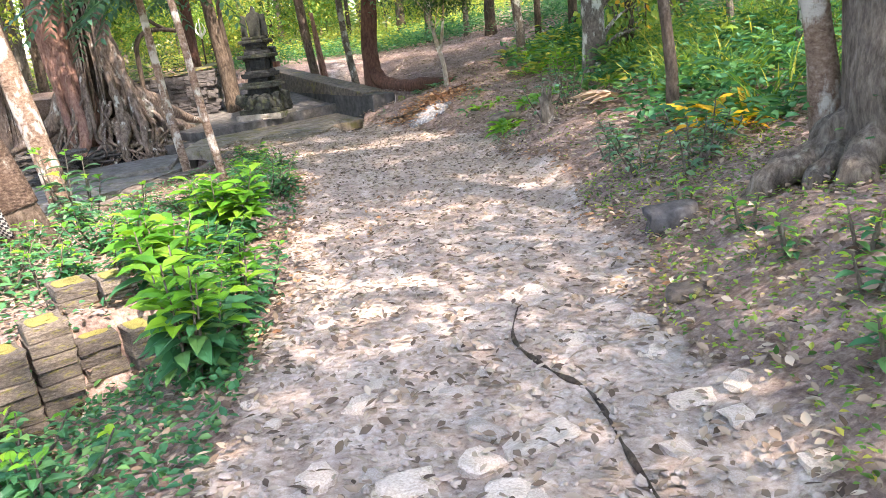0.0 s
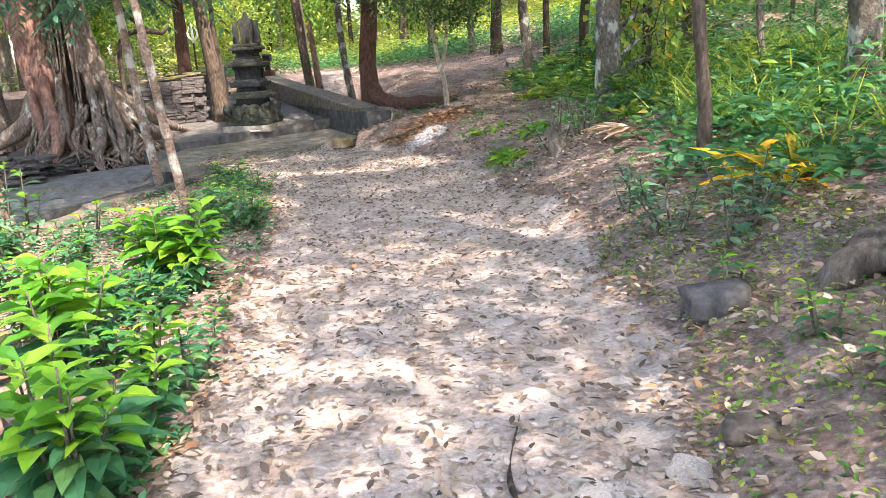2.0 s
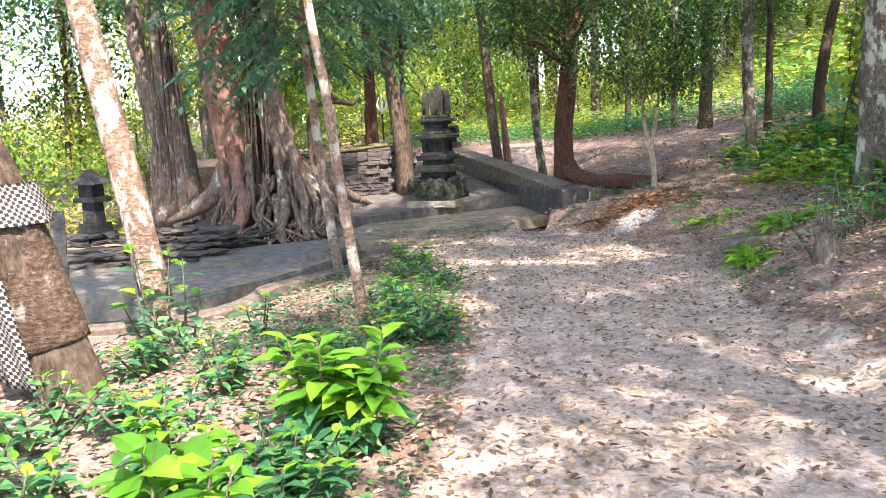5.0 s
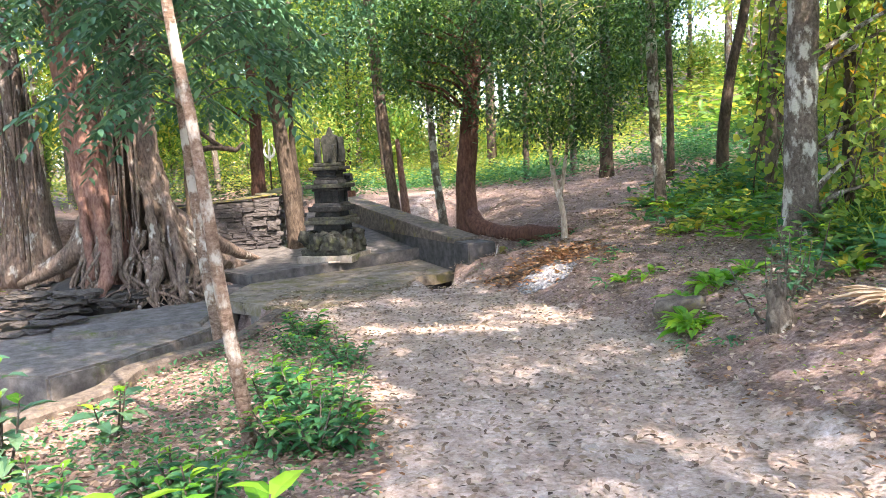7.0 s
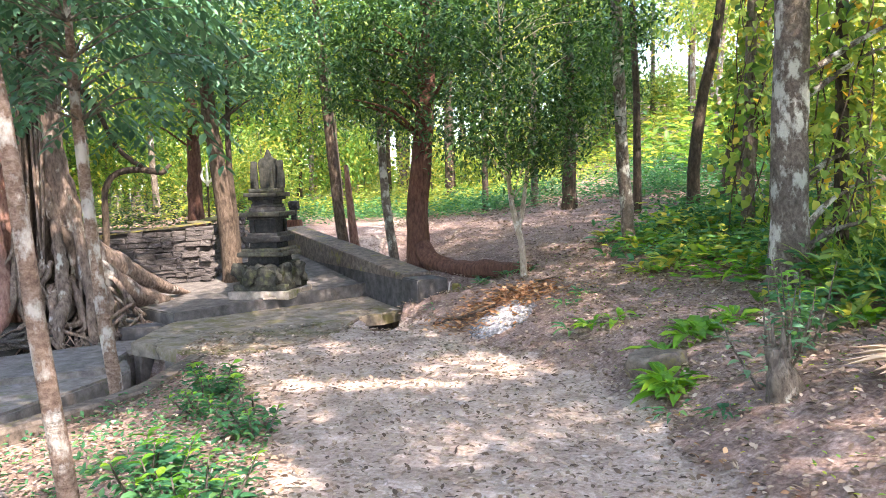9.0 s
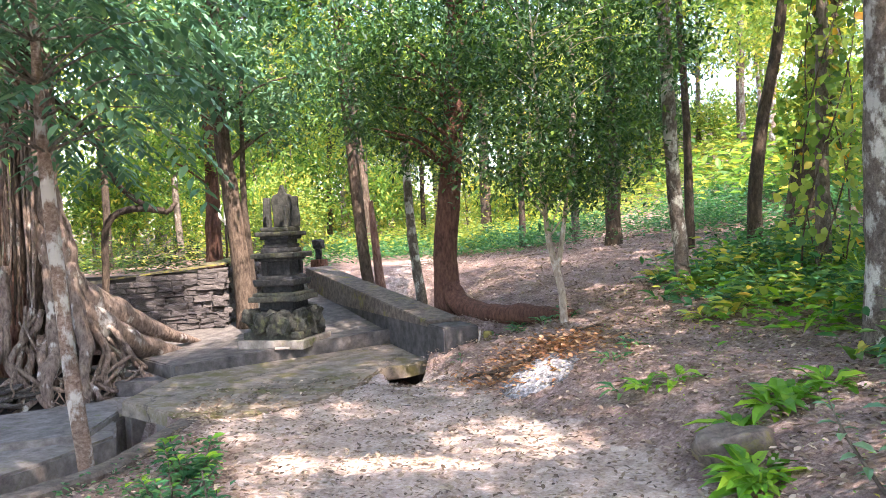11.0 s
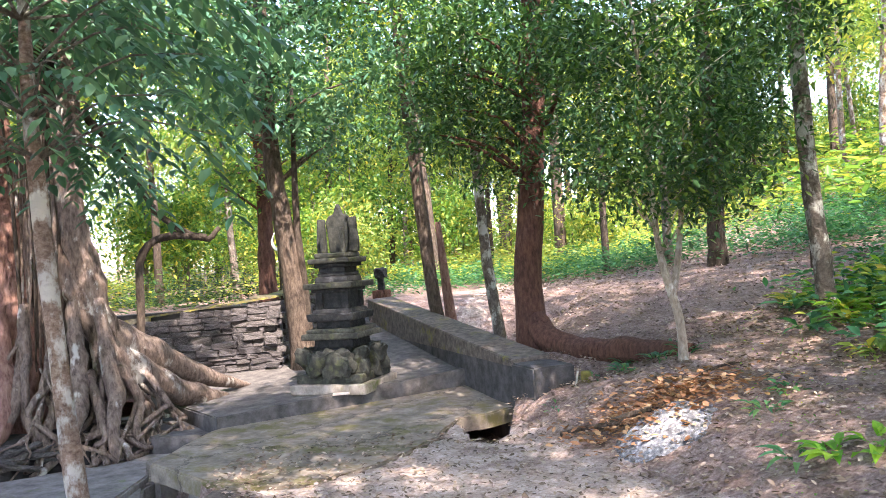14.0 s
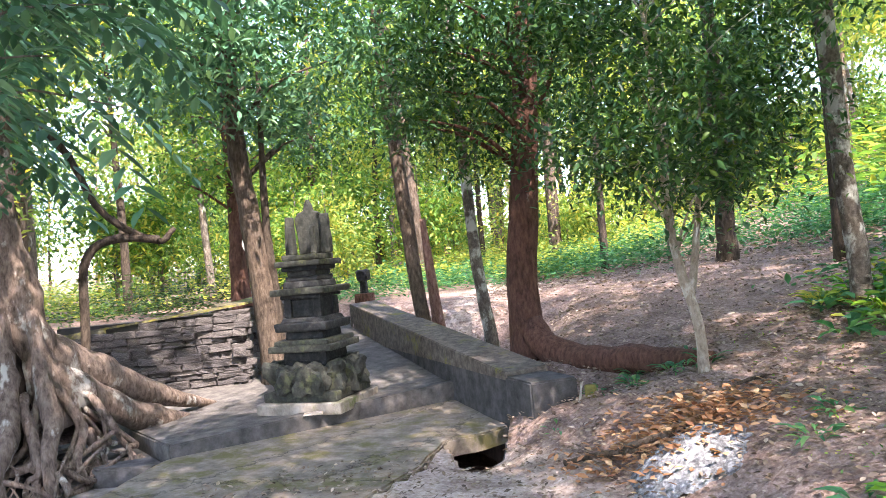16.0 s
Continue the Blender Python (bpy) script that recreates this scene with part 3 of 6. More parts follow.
def build_shrine():
    """A small tiered stone shrine with an empty throne on top."""
    t = thing("shrine", "small tiered dark stone shrine with a carved throne", "shrine", (-5.42, 18.95, -0.235))
    t.rotation_euler, t.scale = (0, 0, radians(-6)), (1.0, 1.0, 1.165)
    z = 0.0

    def tier(name, w, h, mat, taper=1.0, d=None, rough=0.008, label=""):
        nonlocal z
        ob = part(name, box_bm((w, d or w, h), 0.018, rough, 2, z * 3 + 1, taper), mat, t, label)
        ob.location = (0, 0, z)
        z += h
        return ob

    tier("plinth", 1.12, 0.12, CONCRETE, 1.0)
    tier("base_step", 0.98, 0.1, ANDESITE_MOSS)
    tier("carved_base", 0.62, 0.3, ANDESITE, 0.9)
    zb = 0.22
    # carved boulders round the base
    for k in range(10):
        a = k / 10 * 2 * math.pi
        ob = part("carving", rock_bm((0.18 + 0.04 * (k % 3), 0.15, 0.2), k + 1, 3, 0.7), ANDESITE_MOSS, t, "mossy carved stone figure")
        ob.location = (0.45 * math.cos(a), 0.45 * math.sin(a), zb + 0.12)
    tier("waist", 0.6, 0.1, ANDESITE, 0.95)
    tier("cornice", 0.84, 0.07, ANDESITE_MOSS, 1.0)
    tier("cornice", 0.74, 0.05, ANDESITE_MOSS, 1.0)
    tier("neck", 0.52, 0.09, ANDESITE, 0.95)
    tier("cornice", 0.68, 0.09, ANDESITE, 1.05)
    tier("cornice", 0.6, 0.05, ANDESITE, 0.9)
    tier("body", 0.42, 0.2, ANDESITE, 1.0)
    for sx in (-1, 1):
        for sy in (-1, 1):
            ob = part("corner_post", box_bm((0.1, 0.1, 0.2), 0.015, 0.005, 1, sx + sy), ANDESITE, t)
            ob.location = (0.2 * sx, 0.2 * sy, z - 0.2)
    tier("cornice", 0.56, 0.04, ANDESITE)
    tier("cornice", 0.74, 0.07, ANDESITE_MOSS, 1.0)
    tier("neck", 0.5, 0.07, ANDESITE, 0.95)
    tier("cornice", 0.44, 0.05, ANDESITE)
    tier("neck", 0.4, 0.06, ANDESITE)
    tier("cornice", 0.5, 0.05, ANDESITE)
    tier("cornice", 0.62, 0.06, ANDESITE_MOSS)
    tier("seat", 0.48, 0.06, ANDESITE_MOSS)
    # throne: back panel with a pointed crest, two wings
    bm = bmesh.new()
    outline = [(-0.15, 0), (-0.16, 0.2), (-0.19, 0.38), (-0.14, 0.45), (-0.06, 0.47), (-0.04, 0.53), (0, 0.6), (0.04, 0.53), (0.06, 0.47), (0.14, 0.45), (0.19, 0.38), (0.16, 0.2), (0.15, 0)]
    vs = [bm.verts.new((x, -0.05, y)) for x, y in outline]
    f = bm.faces.new(vs)
    ex = bmesh.ops.extrude_face_region(bm, geom=[f])
    for v in ex["geom"]:
        if isinstance(v, bmesh.types.BMVert):
            v.co.y += 0.1
    bmesh.ops.recalc_face_normals(bm, faces=bm.faces[:])
    bmesh.ops.bevel(bm, geom=bm.edges[:], offset=0.012, segments=1, affect="EDGES")
    ob = part("throne_back", bm, ANDESITE_MOSS, t)
    ob.location = (0, 0.12, z)
    for s in (-1, 1):
        ob = part("throne_arm", box_bm((0.06, 0.07, 0.3), 0.015, 0.01, 2, s), ANDESITE_MOSS, t)
        ob.location = (0.15 * s, -0.1, z)
        ob = part("throne_wing", box_bm((0.13, 0.09, 0.42), 0.02, 0.02, 2, 5 + s, 0.8), ANDESITE_MOSS, t)
        ob.location = (0.25 * s, 0.06, z)
    # broken pale tile lying on the plinth edge
    ob = part("tile", box_bm((0.22, 0.12, 0.02), 0.004, 0.002), PALESTONE)
    ob.location, ob.rotation_euler = (-5.25, 18.3, -0.21), (0, 0, 0.3)
    tagged(ob, "loose pale tile lying on the shrine plinth", "tile")


build_shrine()


def build_small_shrine(at, label, h=1.3):
    t = thing("stone_lantern", label, "lantern", at)
    z = 0.0
    for name, w, hh, tp in (("base", 0.5, 0.2, 0.95), ("base", 0.4, 0.15, 0.9), ("shaft", 0.26, 0.35, 0.9), ("cornice", 0.42, 0.08, 1.0), ("box", 0.28, 0.22, 1.0), ("roof", 0.52, 0.12, 0.55), ("roof", 0.26, 0.12, 0.3)):
        k = h / 1.24
        ob = part(name, box_bm((w * k, w * k, hh * k), 0.015, 0.006, 1, z, tp), ANDESITE, t)
        ob.location = (0, 0, z)
        z += hh * k


build_small_shrine((-10.75, 14.75, -0.35), "small dark stone shrine standing behind the channel", 1.35)


def build_pillar():
    t = thing("stone_pillar", "dark red stone post with a round finial at the wall end", "pillar", (-6.62, 24.75, 0.3))
    z = 0
    for name, w, h, tp in (("base", 0.34, 0.62, 0.95), ("shaft", 0.14, 0.28, 0.9)):
        ob = part(name, box_bm((w, w, h), 0.015, 0.006, 1, z, tp), BARK_RED if name == "base" else ANDESITE, t)
        ob.location = (0, 0, z)
        z += h
    ob = part("finial", rock_bm((0.17, 0.17, 0.17), 3, 2, 0.3), ANDESITE, t)
    ob.location = (0, 0, z + 0.08)


build_pillar()


def build_stone_wall():
    """A dry wall of grey field stones with a mossy cap, in two runs."""
    t = thing("wall_stone", "dry-laid grey stone retaining wall with a mossy top", "wall", kind="structure")
    meshes = []
    for k in range(10):
        bm = box_bm((1, 1, 1), 0.09, 0.09, 1, k * 2.3)
        me = bpy.data.meshes.new("stone")
        bm.to_mesh(me)
        bm.free()
        me.materials.append(WALLSTONE)
        meshes.append(me)
    rnd = random.Random(4)
    for p0, p1, h0, h1, inner in (((-9.75, 19.75), (-7.1, 20.55), 0.78, 1.04, 1), ((-7.12, 20.6), (-7.75, 24.4), 1.04, 1.1, -1)):
        a, b = Vector((*p0, -0.3)), Vector((*p1, -0.3))
        u = (b - a).normalized()
        nrm = Vector((-u.y, u.x, 0))
        ln = (b - a).length
        core = [a + nrm * 0.06, b + nrm * 0.06, b + nrm * 0.42, a + nrm * 0.42]
        part("core", prism_bm([(p.x, p.y) for p in core], lambda x, y: 0.92, -0.4, 0), MORTAR_SHADE, t)
        z = -0.28
        while z < 1.0:
            h = rnd.uniform(0.065, 0.135)
            s = -rnd.uniform(0, 0.2)
            while s < ln:
                w = rnd.uniform(0.16, 0.42)
                top = -0.02 + h0 + (h1 - h0) * (s + w / 2) / ln
                if z + h < top + 0.03 and s + w < ln + 0.12:
                    ob = new("stone", rnd.choice(meshes))
                    ob.parent = t
                    c = a + u * (s + w / 2) + nrm * (0.1 + rnd.uniform(-0.035, 0.035))
                    ob.location = (c.x, c.y, z)
                    ob.rotation_euler = (rnd.uniform(-0.08, 0.08), rnd.uniform(-0.09, 0.09), math.atan2(u.y, u.x) + rnd.uniform(-0.1, 0.1))
                    ob.scale = (w * 0.97, 0.2, h * rnd.uniform(0.82, 1.05))
                s += w
            z += h
        cap = [a + nrm * 0.0, b + nrm * 0.0, b + nrm * 0.5, a + nrm * 0.5]
        ca, cb = a, b
        f = lambda x, y: 0.03 + h0 + (h1 - h0) * ((Vector((x, y, -0.3)) - ca).dot(u)) / ln
        bm = prism_bm([(p.x, p.y) for p in cap], f, 0.6, 0.03, 2, 0.02)
        bmesh.ops.delete(bm, geom=[v for v in bm.verts if v.co.z < f(v.co.x, v.co.y) - 0.09], context="VERTS")
        part("cap", bm, MOSSY_CAP, t, "mossy top of the stone wall")
    back = [(-13, 19.3), (-9.7, 19.9), (-7.35, 20.75), (-7.9, 24.4), (-14, 26)]
    ob = part("raised_bed", prism_bm(back, lambda x, y: 0.72 + 0.02 * (y - 20), -0.5, 0.05, 3, 0.04), SOIL)
    tagged(ob, "raised earth bed held by the stone wall", "bed", kind="structure")


build_stone_wall()


# ---- trees ----
def stem(parent, name, pts, radii, mat, n=14, sides=12, gnarl=0.18, seed=0.0, flute=0.0, label=""):
    line = smooth_line(pts, n)
    rr = [float(np.interp(k / (n - 1), np.linspace(0, 1, len(radii)), radii)) for k in range(n)]
    bm = bmesh.new()
    tube_into(bm, line, rr, sides, gnarl, seed, flute)
    return part(name, bm, mat, parent, label, True)


CANOPY_GAPS = [(-2.6, 12.85, 1.05, 0.3), (-0.62, 5.4, 0.4, 0.45), (-1.1, 8.9, 0.35, 0.5), (-1.3, 15.8, 0.3, 0.28), (-1.1, 7.6, 0.3, 0.3)]


def in_canopy_gap(p):
    """Whether a leaf at p would close one of the gaps through which the sun reaches the ground."""
    g = p - np.asarray(sd) * ((p[:, 2] + 0.25) / sd.z)[:, None]
    shut = np.zeros(len(p), bool)
    for x, y, rx, ry in CANOPY_GAPS:
        shut |= ((g[:, 0] - x) / rx) ** 2 + ((g[:, 1] - y) / ry) ** 2 < 1
    return shut


def crown(parent, centres, per, spread, size, mat, flat=0.6, name="crown", slim=0.42):
    pts = clump_points(centres, per, spread)
    pts = pts[~in_canopy_gap(pts + np.asarray(parent.location))]
    n = len(pts)
    d = directions(n, 0.6)
    d[:, 2] -= 0.35
    up = directions(n, 1.0) * 0.6 + np.array([0, 0, 1.0])
    L = RNG.uniform(0.6, 1.25, n) * size
    return link_mesh(name, leaves_mesh(name, pts, d, up, L, L * slim), mat, parent)


def tree(name, label, base, pts, radii, bark, crown_spec=(), branches=0, seed=1, n=18, sides=12, gnarl=0.16, flute=0.0, group="", spread_out=0.95):
    """A standing tree. pts are relative to the base; crown_spec: rows of centre, radii, clumps, leaves a clump, leaf size, material."""
    t = thing(name, label, "tree", base, group)
    stem(t, "trunk", pts, radii, bark, n, sides, gnarl, seed, flute)
    rnd = random.Random(seed)
    line = smooth_line(pts, 40)
    for centre, rad, clumps, per, size, mat in crown_spec:
        cs = crown_centres(centre, rad, clumps)
        for k in range(min(branches, clumps)):
            c = Vector(cs[k])
            i = max(6, min(37, min(range(40), key=lambda q: abs(line[q].z - (c.z - 0.6)))))
            s = line[i]
            r = 0.2 * float(np.interp(i / 39, np.linspace(0, 1, len(radii)), radii)) + 0.006
            mid = s.lerp(c, 0.5) + Vector((rnd.uniform(-0.15, 0.15), rnd.uniform(-0.15, 0.15), 0.15))
            stem(t, "branch", [s, mid, c], [r, r * 0.7, r * 0.25], bark, 7, 6, 0.2, k)
        crown(t, cs, per, (0.28 * spread_out, 0.28 * spread_out, 0.2 * spread_out), size, mat)
    return t


def feathered(t, nodes, limbs, reach, fronds, size, seed):
    """Slender limbs from the given nodes of a stem, hung with compound leaves of paired leaflets."""
    rnd = random.Random(seed)
    at, along, up, ln = [], [], [], []
    for node in nodes:
        for k in range(limbs):
            a = 2 * math.pi * (k + rnd.random()) / limbs
            r = reach * rnd.uniform(0.45, 1.0)
            s = Vector(node)
            e = s + Vector((r * math.cos(a), r * math.sin(a), rnd.uniform(-0.15, 0.5)))
            mid = s.lerp(e, 0.5) + Vector((0, 0, 0.2))
            stem(t, "twig", [s, mid, e], [0.014, 0.009, 0.004], BARK_GREY, 6, 5, 0.1, k)
            line = smooth_line([s, mid, e], 12)
            for f in range(fronds):
                p = line[rnd.randint(4, 11)]
                b = a + rnd.uniform(-1.3, 1.3)
                d = Vector((math.cos(b), math.sin(b), rnd.uniform(-0.9, 0.1))).normalized()
                side = d.cross(Vector((0, 0, 1))).normalized()
                long = size * rnd.uniform(0.6, 1.1)
                pairs = 7
                for q in range(pairs):
                    u = (q + 1) / pairs
                    c = p + d * long * u - Vector((0, 0, 0.28 * long * u * u))
                    for w in (-1, 1):
                        at.append(c)
                        along.append(side * w * rnd.uniform(0.7, 1.0) + d * rnd.uniform(0.4, 0.8) - Vector((0, 0, rnd.uniform(0.1, 0.45))))
                        up.append((rnd.gauss(0, 0.2), rnd.gauss(0, 0.2), 1))
                        ln.append(long * 0.27 * (1 - 0.35 * abs(u - 0.55)))
    L = np.array(ln)
    link_mesh("foliage", leaves_mesh("foliage", [tuple(v) for v in at], [tuple(v) for v in along], up, L, L * 0.4, 0.2, 0.15), LEAF_BLUE, t, "hanging compound leaves")


def gz(x, y):
    return land(x, y)


def build_trees():
    # reddish trunk with a root lying over the bank
    b = (-2.85, 19.62, gz(-2.85, 19.62) - 0.05)
    t = tree("red_barked_tree", "reddish-brown tree with a thick root running along the bank", b,
             [(0, 0, -0.2), (0, 0, 0.3), (0.02, 0.02, 1.3), (0.2, 0.1, 3.0), (0.3, 0.2, 5.0), (0.35, 0.3, 9.0)], [0.3, 0.24, 0.19, 0.17, 0.15, 0.08], BARK_RED,
             [((0.1, -0.2, 3.9), (1.9, 1.6, 1.4), 74, 120, 0.11, LEAF_DARK), ((0.2, 0.2, 6.8), (2.6, 2.6, 1.8), 60, 60, 0.15, LEAF_DARK)], 12, 3)
    stem(t, "root", [(0.05, -0.05, 0.5), (0.35, -0.35, 0.2), (0.8, -0.75, 0.14), (1.35, -1.25, 0.18), (2.0, -1.85, 0.2)], [0.2, 0.18, 0.16, 0.15, 0.11], BARK_RED, 18, 12, 0.3, 5)
    # whitish forked sapling
    b = (-0.95, 17.42, gz(-0.95, 17.42) - 0.03)
    t = tree("forked_sapling", "slender pale forked tree with small dark leaves", b,
             [(0, 0, -0.1), (-0.03, 0, 0.5), (-0.14, 0.02, 1.0), (-0.2, 0.05, 1.5), (-0.25, 0.1, 3.0), (-0.3, 0.2, 4.4)], [0.06, 0.05, 0.045, 0.035, 0.025, 0.01], BARK_ASHEN,
             [((-0.05, 0, 2.45), (1.3, 1.1, 0.85), 60, 105, 0.095, LEAF_DARK), ((0.1, 0.1, 3.9), (1.7, 1.4, 1.0), 62, 100, 0.1, LEAF_DARK)], 14, 5)
    stem(t, "limb", [(-0.07, 0, 0.75), (0.02, 0.05, 1.2), (0.1, 0.1, 1.8), (0.2, 0.1, 2.8)], [0.04, 0.035, 0.025, 0.01], BARK_ASHEN, 10, 8, 0.15, 2)
    # trunks behind the boundary wall
    b = (-4.78, 22.3, gz(-4.78, 22.3) - 0.05)
    t = tree("tall_tree", "tall straight tree with a sunlit bare trunk and surface roots", b,
             [(0, 0, -0.2), (0, 0, 0.4), (-0.12, 0, 1.5), (-0.25, 0.05, 3.0), (-0.45, 0.1, 6.0), (-0.6, 0.1, 11.0)], [0.18, 0.13, 0.12, 0.115, 0.1, 0.06], BARK_BROWN,
             [((-0.5, 0.1, 7.5), (2.2, 2.2, 2.2), 60, 60, 0.15, LEAF_MID)], 10, 7)
    stem(t, "second_trunk", [(0.22, 0.05, -0.1), (0.2, 0.05, 0.6), (0.12, 0.05, 1.6), (0.05, 0.05, 2.6)], [0.15, 0.11, 0.08, 0.05], BARK_FIG_RED, 10, 10, 0.2, 3)
    stem(t, "root", [(0.1, 0, 0.25), (0.45, -0.1, 0.02), (0.95, -0.3, -0.06)], [0.11, 0.09, 0.04], BARK_BROWN, 10, 8, 0.3, 8)
    b = (-3.51, 21.0, gz(-3.51, 21.0) - 0.05)
    tree("slim_tree", "slim grey-barked tree behind the boundary wall", b,
         [(0, 0, -0.2), (-0.02, 0, 0.5), (-0.15, 0, 1.8), (-0.22, 0, 3.5), (-0.4, 0, 8.0)], [0.13, 0.1, 0.085, 0.075, 0.04], BARK_LICHEN,
         [((-0.3, 0, 5.2), (1.8, 1.8, 1.9), 50, 60, 0.13, LEAF_BLUE)], 8, 9)
    b = (0.75, 18.5, gz(0.75, 18.5) - 0.05)
    tree("lichened_tree", "straight brown trunk spotted with lichen among undergrowth", b,
         [(0, 0, -0.2), (0, 0, 0.5), (-0.08, 0, 2.0), (-0.12, 0, 4.0), (-0.2, 0.1, 9.0)], [0.15, 0.11, 0.1, 0.09, 0.05], BARK_LICHEN,
         [((0, 0, 5.6), (2.2, 2.2, 1.8), 55, 60, 0.14, LEAF_MID)], 8, 11)
    b = (0.12, 23.4, gz(0.12, 23.4) - 0.05)
    tree("dark_trunk_tree", "dark tree trunk standing in the litter", b,
         [(0, 0, -0.2), (0.02, 0, 0.6), (0.05, 0, 2.0), (0, 0, 9.0)], [0.2, 0.16, 0.14, 0.07], BARK_DARK,
         [((0, 0, 4.6), (2.2, 2.0, 1.8), 55, 60, 0.15, LEAF_DARK)], 8, 12)
    # tree with a split dark trunk next to the shrine
    b = (-6.72, 20.5, -0.3)
    t = tree("split_trunk_tree", "tall tree with a dark split bark trunk beside the shrine", b,
             [(0, 0, -0.1), (0, 0, 0.5), (-0.06, 0, 1.5), (-0.17, 0, 2.6), (-0.3, 0, 4.0), (-0.35, 0, 9.0)], [0.22, 0.18, 0.165, 0.15, 0.13, 0.08], BARK_BROWN,
             [((-0.2, 0.1, 4.9), (1.9, 1.8, 1.3), 70, 60, 0.15, LEAF_BLUE), ((-0.2, 0.1, 7.2), (2.8, 2.8, 1.6), 70, 50, 0.18, LEAF_DARK)], 12, 13, flute=0.1)
    stem(t, "second_trunk", [(0.13, 0.05, 0), (0.12, 0.05, 1.0), (0.05, 0.05, 2.6), (0.1, 0.1, 5.0)], [0.1, 0.08, 0.06, 0.03], BARK_DARK, 12, 8, 0.3, 2)
    b = (-8.6, 23.4, 0.7)
    tree("ivy_tree", "dark trunk behind the stone wall in deep shade", b,
         [(0, 0, -0.2), (0, 0, 1.0), (0.03, 0, 2.4), (-0.1, 0, 8.0)], [0.22, 0.17, 0.14, 0.08], BARK_RED,
         [((0, 0, 3.6), (1.8, 1.6, 1.3), 55, 60, 0.14, LEAF_MID)], 8, 15)
    # near saplings on the channel bank
    b = (-3.13, 8.8, gz(-3.13, 8.8) - 0.08)
    tree("leaning_sapling", "thin pale leaning sapling on the channel bank", b,
         [(0, 0, -0.15), (-0.01, 0, 0.3), (-0.12, 0, 1.2), (-0.2, 0, 2.1), (-0.34, 0, 3.2), (-0.5, 0.1, 5.2)], [0.055, 0.05, 0.045, 0.04, 0.035, 0.02], BARK_PALE,
         [((-0.6, 1.2, 6.2), (2.4, 2.6, 0.9), 130, 50, 0.17, LEAF_BLUE)], 10, 17)
    b = (-5.45, 13.5, -0.75)
    # high crown enlarged beyond the sapling's own spread to shade the fig
    tree("brown_sapling", "slender brown sapling with large drooping leaves", b,
         [(0, 0, -0.3), (0, 0, 0.2), (-0.12, 0, 1.3), (-0.25, 0, 3.2), (-0.35, 0.1, 5.0)], [0.09, 0.08, 0.07, 0.06, 0.03], BARK_PALE,
         [((0.3, -0.4, 6.2), (2.3, 2.3, 0.7), 110, 48, 0.2, LEAF_BLUE)], 6, 19)
    feathered(bpy.data.objects["brown_sapling"], [(-0.22, 0, 3.15), (-0.25, 0, 3.45), (-0.27, 0, 3.8), (-0.3, 0, 4.2), (-0.33, 0, 4.6)], 7, 1.75, 5, 0.75, 3)
    b = (-5.05, 8.75, gz(-5.05, 8.75) - 0.1)
    tree("pale_tree", "pale blotched trunk leaning over the channel bank", b,
         [(0, 0, -0.2), (-0.02, 0, 0.3), (-0.2, 0, 1.4), (-0.45, 0, 2.8), (-0.8, 0, 5.0), (-1.0, 0.1, 8.0)], [0.16, 0.14, 0.13, 0.12, 0.1, 0.06], BARK_PALE,
         [((-0.2, 0.9, 7.6), (3.3, 3.3, 1.4), 90, 45, 0.18, LEAF_DARK)], 10, 21)
    # right bank
    b = (2.36, 4.72, gz(2.36, 4.72) - 0.1)
    # second crown row is added high over the path to shade the yard
    t = tree("gnarled_tree", "big grey tree with gnarled roots gripping the bank", b,
             [(0.02, 0, -0.4), (0, 0, 0.2), (0.02, 0.05, 1.0), (0.06, 0.08, 2.2), (0.1, 0.1, 6.0), (0.1, 0.1, 10.0)], [0.36, 0.32, 0.3, 0.29, 0.24, 0.12], BARK_ROUGH,
             [((0, 0, 7.8), (3.2, 3.0, 1.6), 78, 50, 0.2, LEAF_DARK), ((-2.2, 4.6, 8.6), (2.9, 3.0, 1.2), 96, 50, 0.2, LEAF_DARK)], 12, 23, 24, 16, 0.3, 0.05)
    stem(t, "limb", [(-0.3, 0.3, 0.0), (-0.34, 0.32, 0.6), (-0.42, 0.4, 1.6), (-0.42, 0.5, 3.5)], [0.11, 0.09, 0.08, 0.06], BARK_PALE, 12, 10, 0.25, 2)
    for k, (dx, dy, r) in enumerate(((-0.9, 0.1, 0.11), (-0.7, -0.45, 0.1), (-0.75, 0.5, 0.1), (-0.6, -0.15, 0.08), (0.1, -0.75, 0.11), (-0.35, -0.7, 0.07), (-0.85, 0.3, 0.06))):
        wob = 0.12 * math.sin(k * 2.3 + 1)
        stem(t, "root", [(dx * 0.25, dy * 0.25, 0.42), (dx * 0.42, dy * 0.42 + wob, 0.2), (dx * 0.7 - wob, dy * 0.7, 0.02), (dx, dy + wob, -0.25)], [r * 0.9, r * 1.05, r * 0.9, r * 0.45], BARK_ROUGH, 18, 11, 0.75, 30 + k)
    b = (1.75, 7.95, gz(1.75, 7.95) - 0.05)
    tree("thin_tree", "thin brown trunk on the litter-covered bank", b,
         [(0, 0, -0.1), (0, 0, 0.6), (-0.08, 0, 1.6), (-0.1, 0.05, 3.2), (-0.12, 0.05, 5.5)], [0.07, 0.06, 0.05, 0.045, 0.025], BARK_BROWN,
         [((0.3, 0, 5.2), (1.8, 1.8, 0.9), 70, 55, 0.14, LEAF_MID)], 6, 25)
    b = (1.78, 13.9, gz(1.78, 13.9) - 0.1)
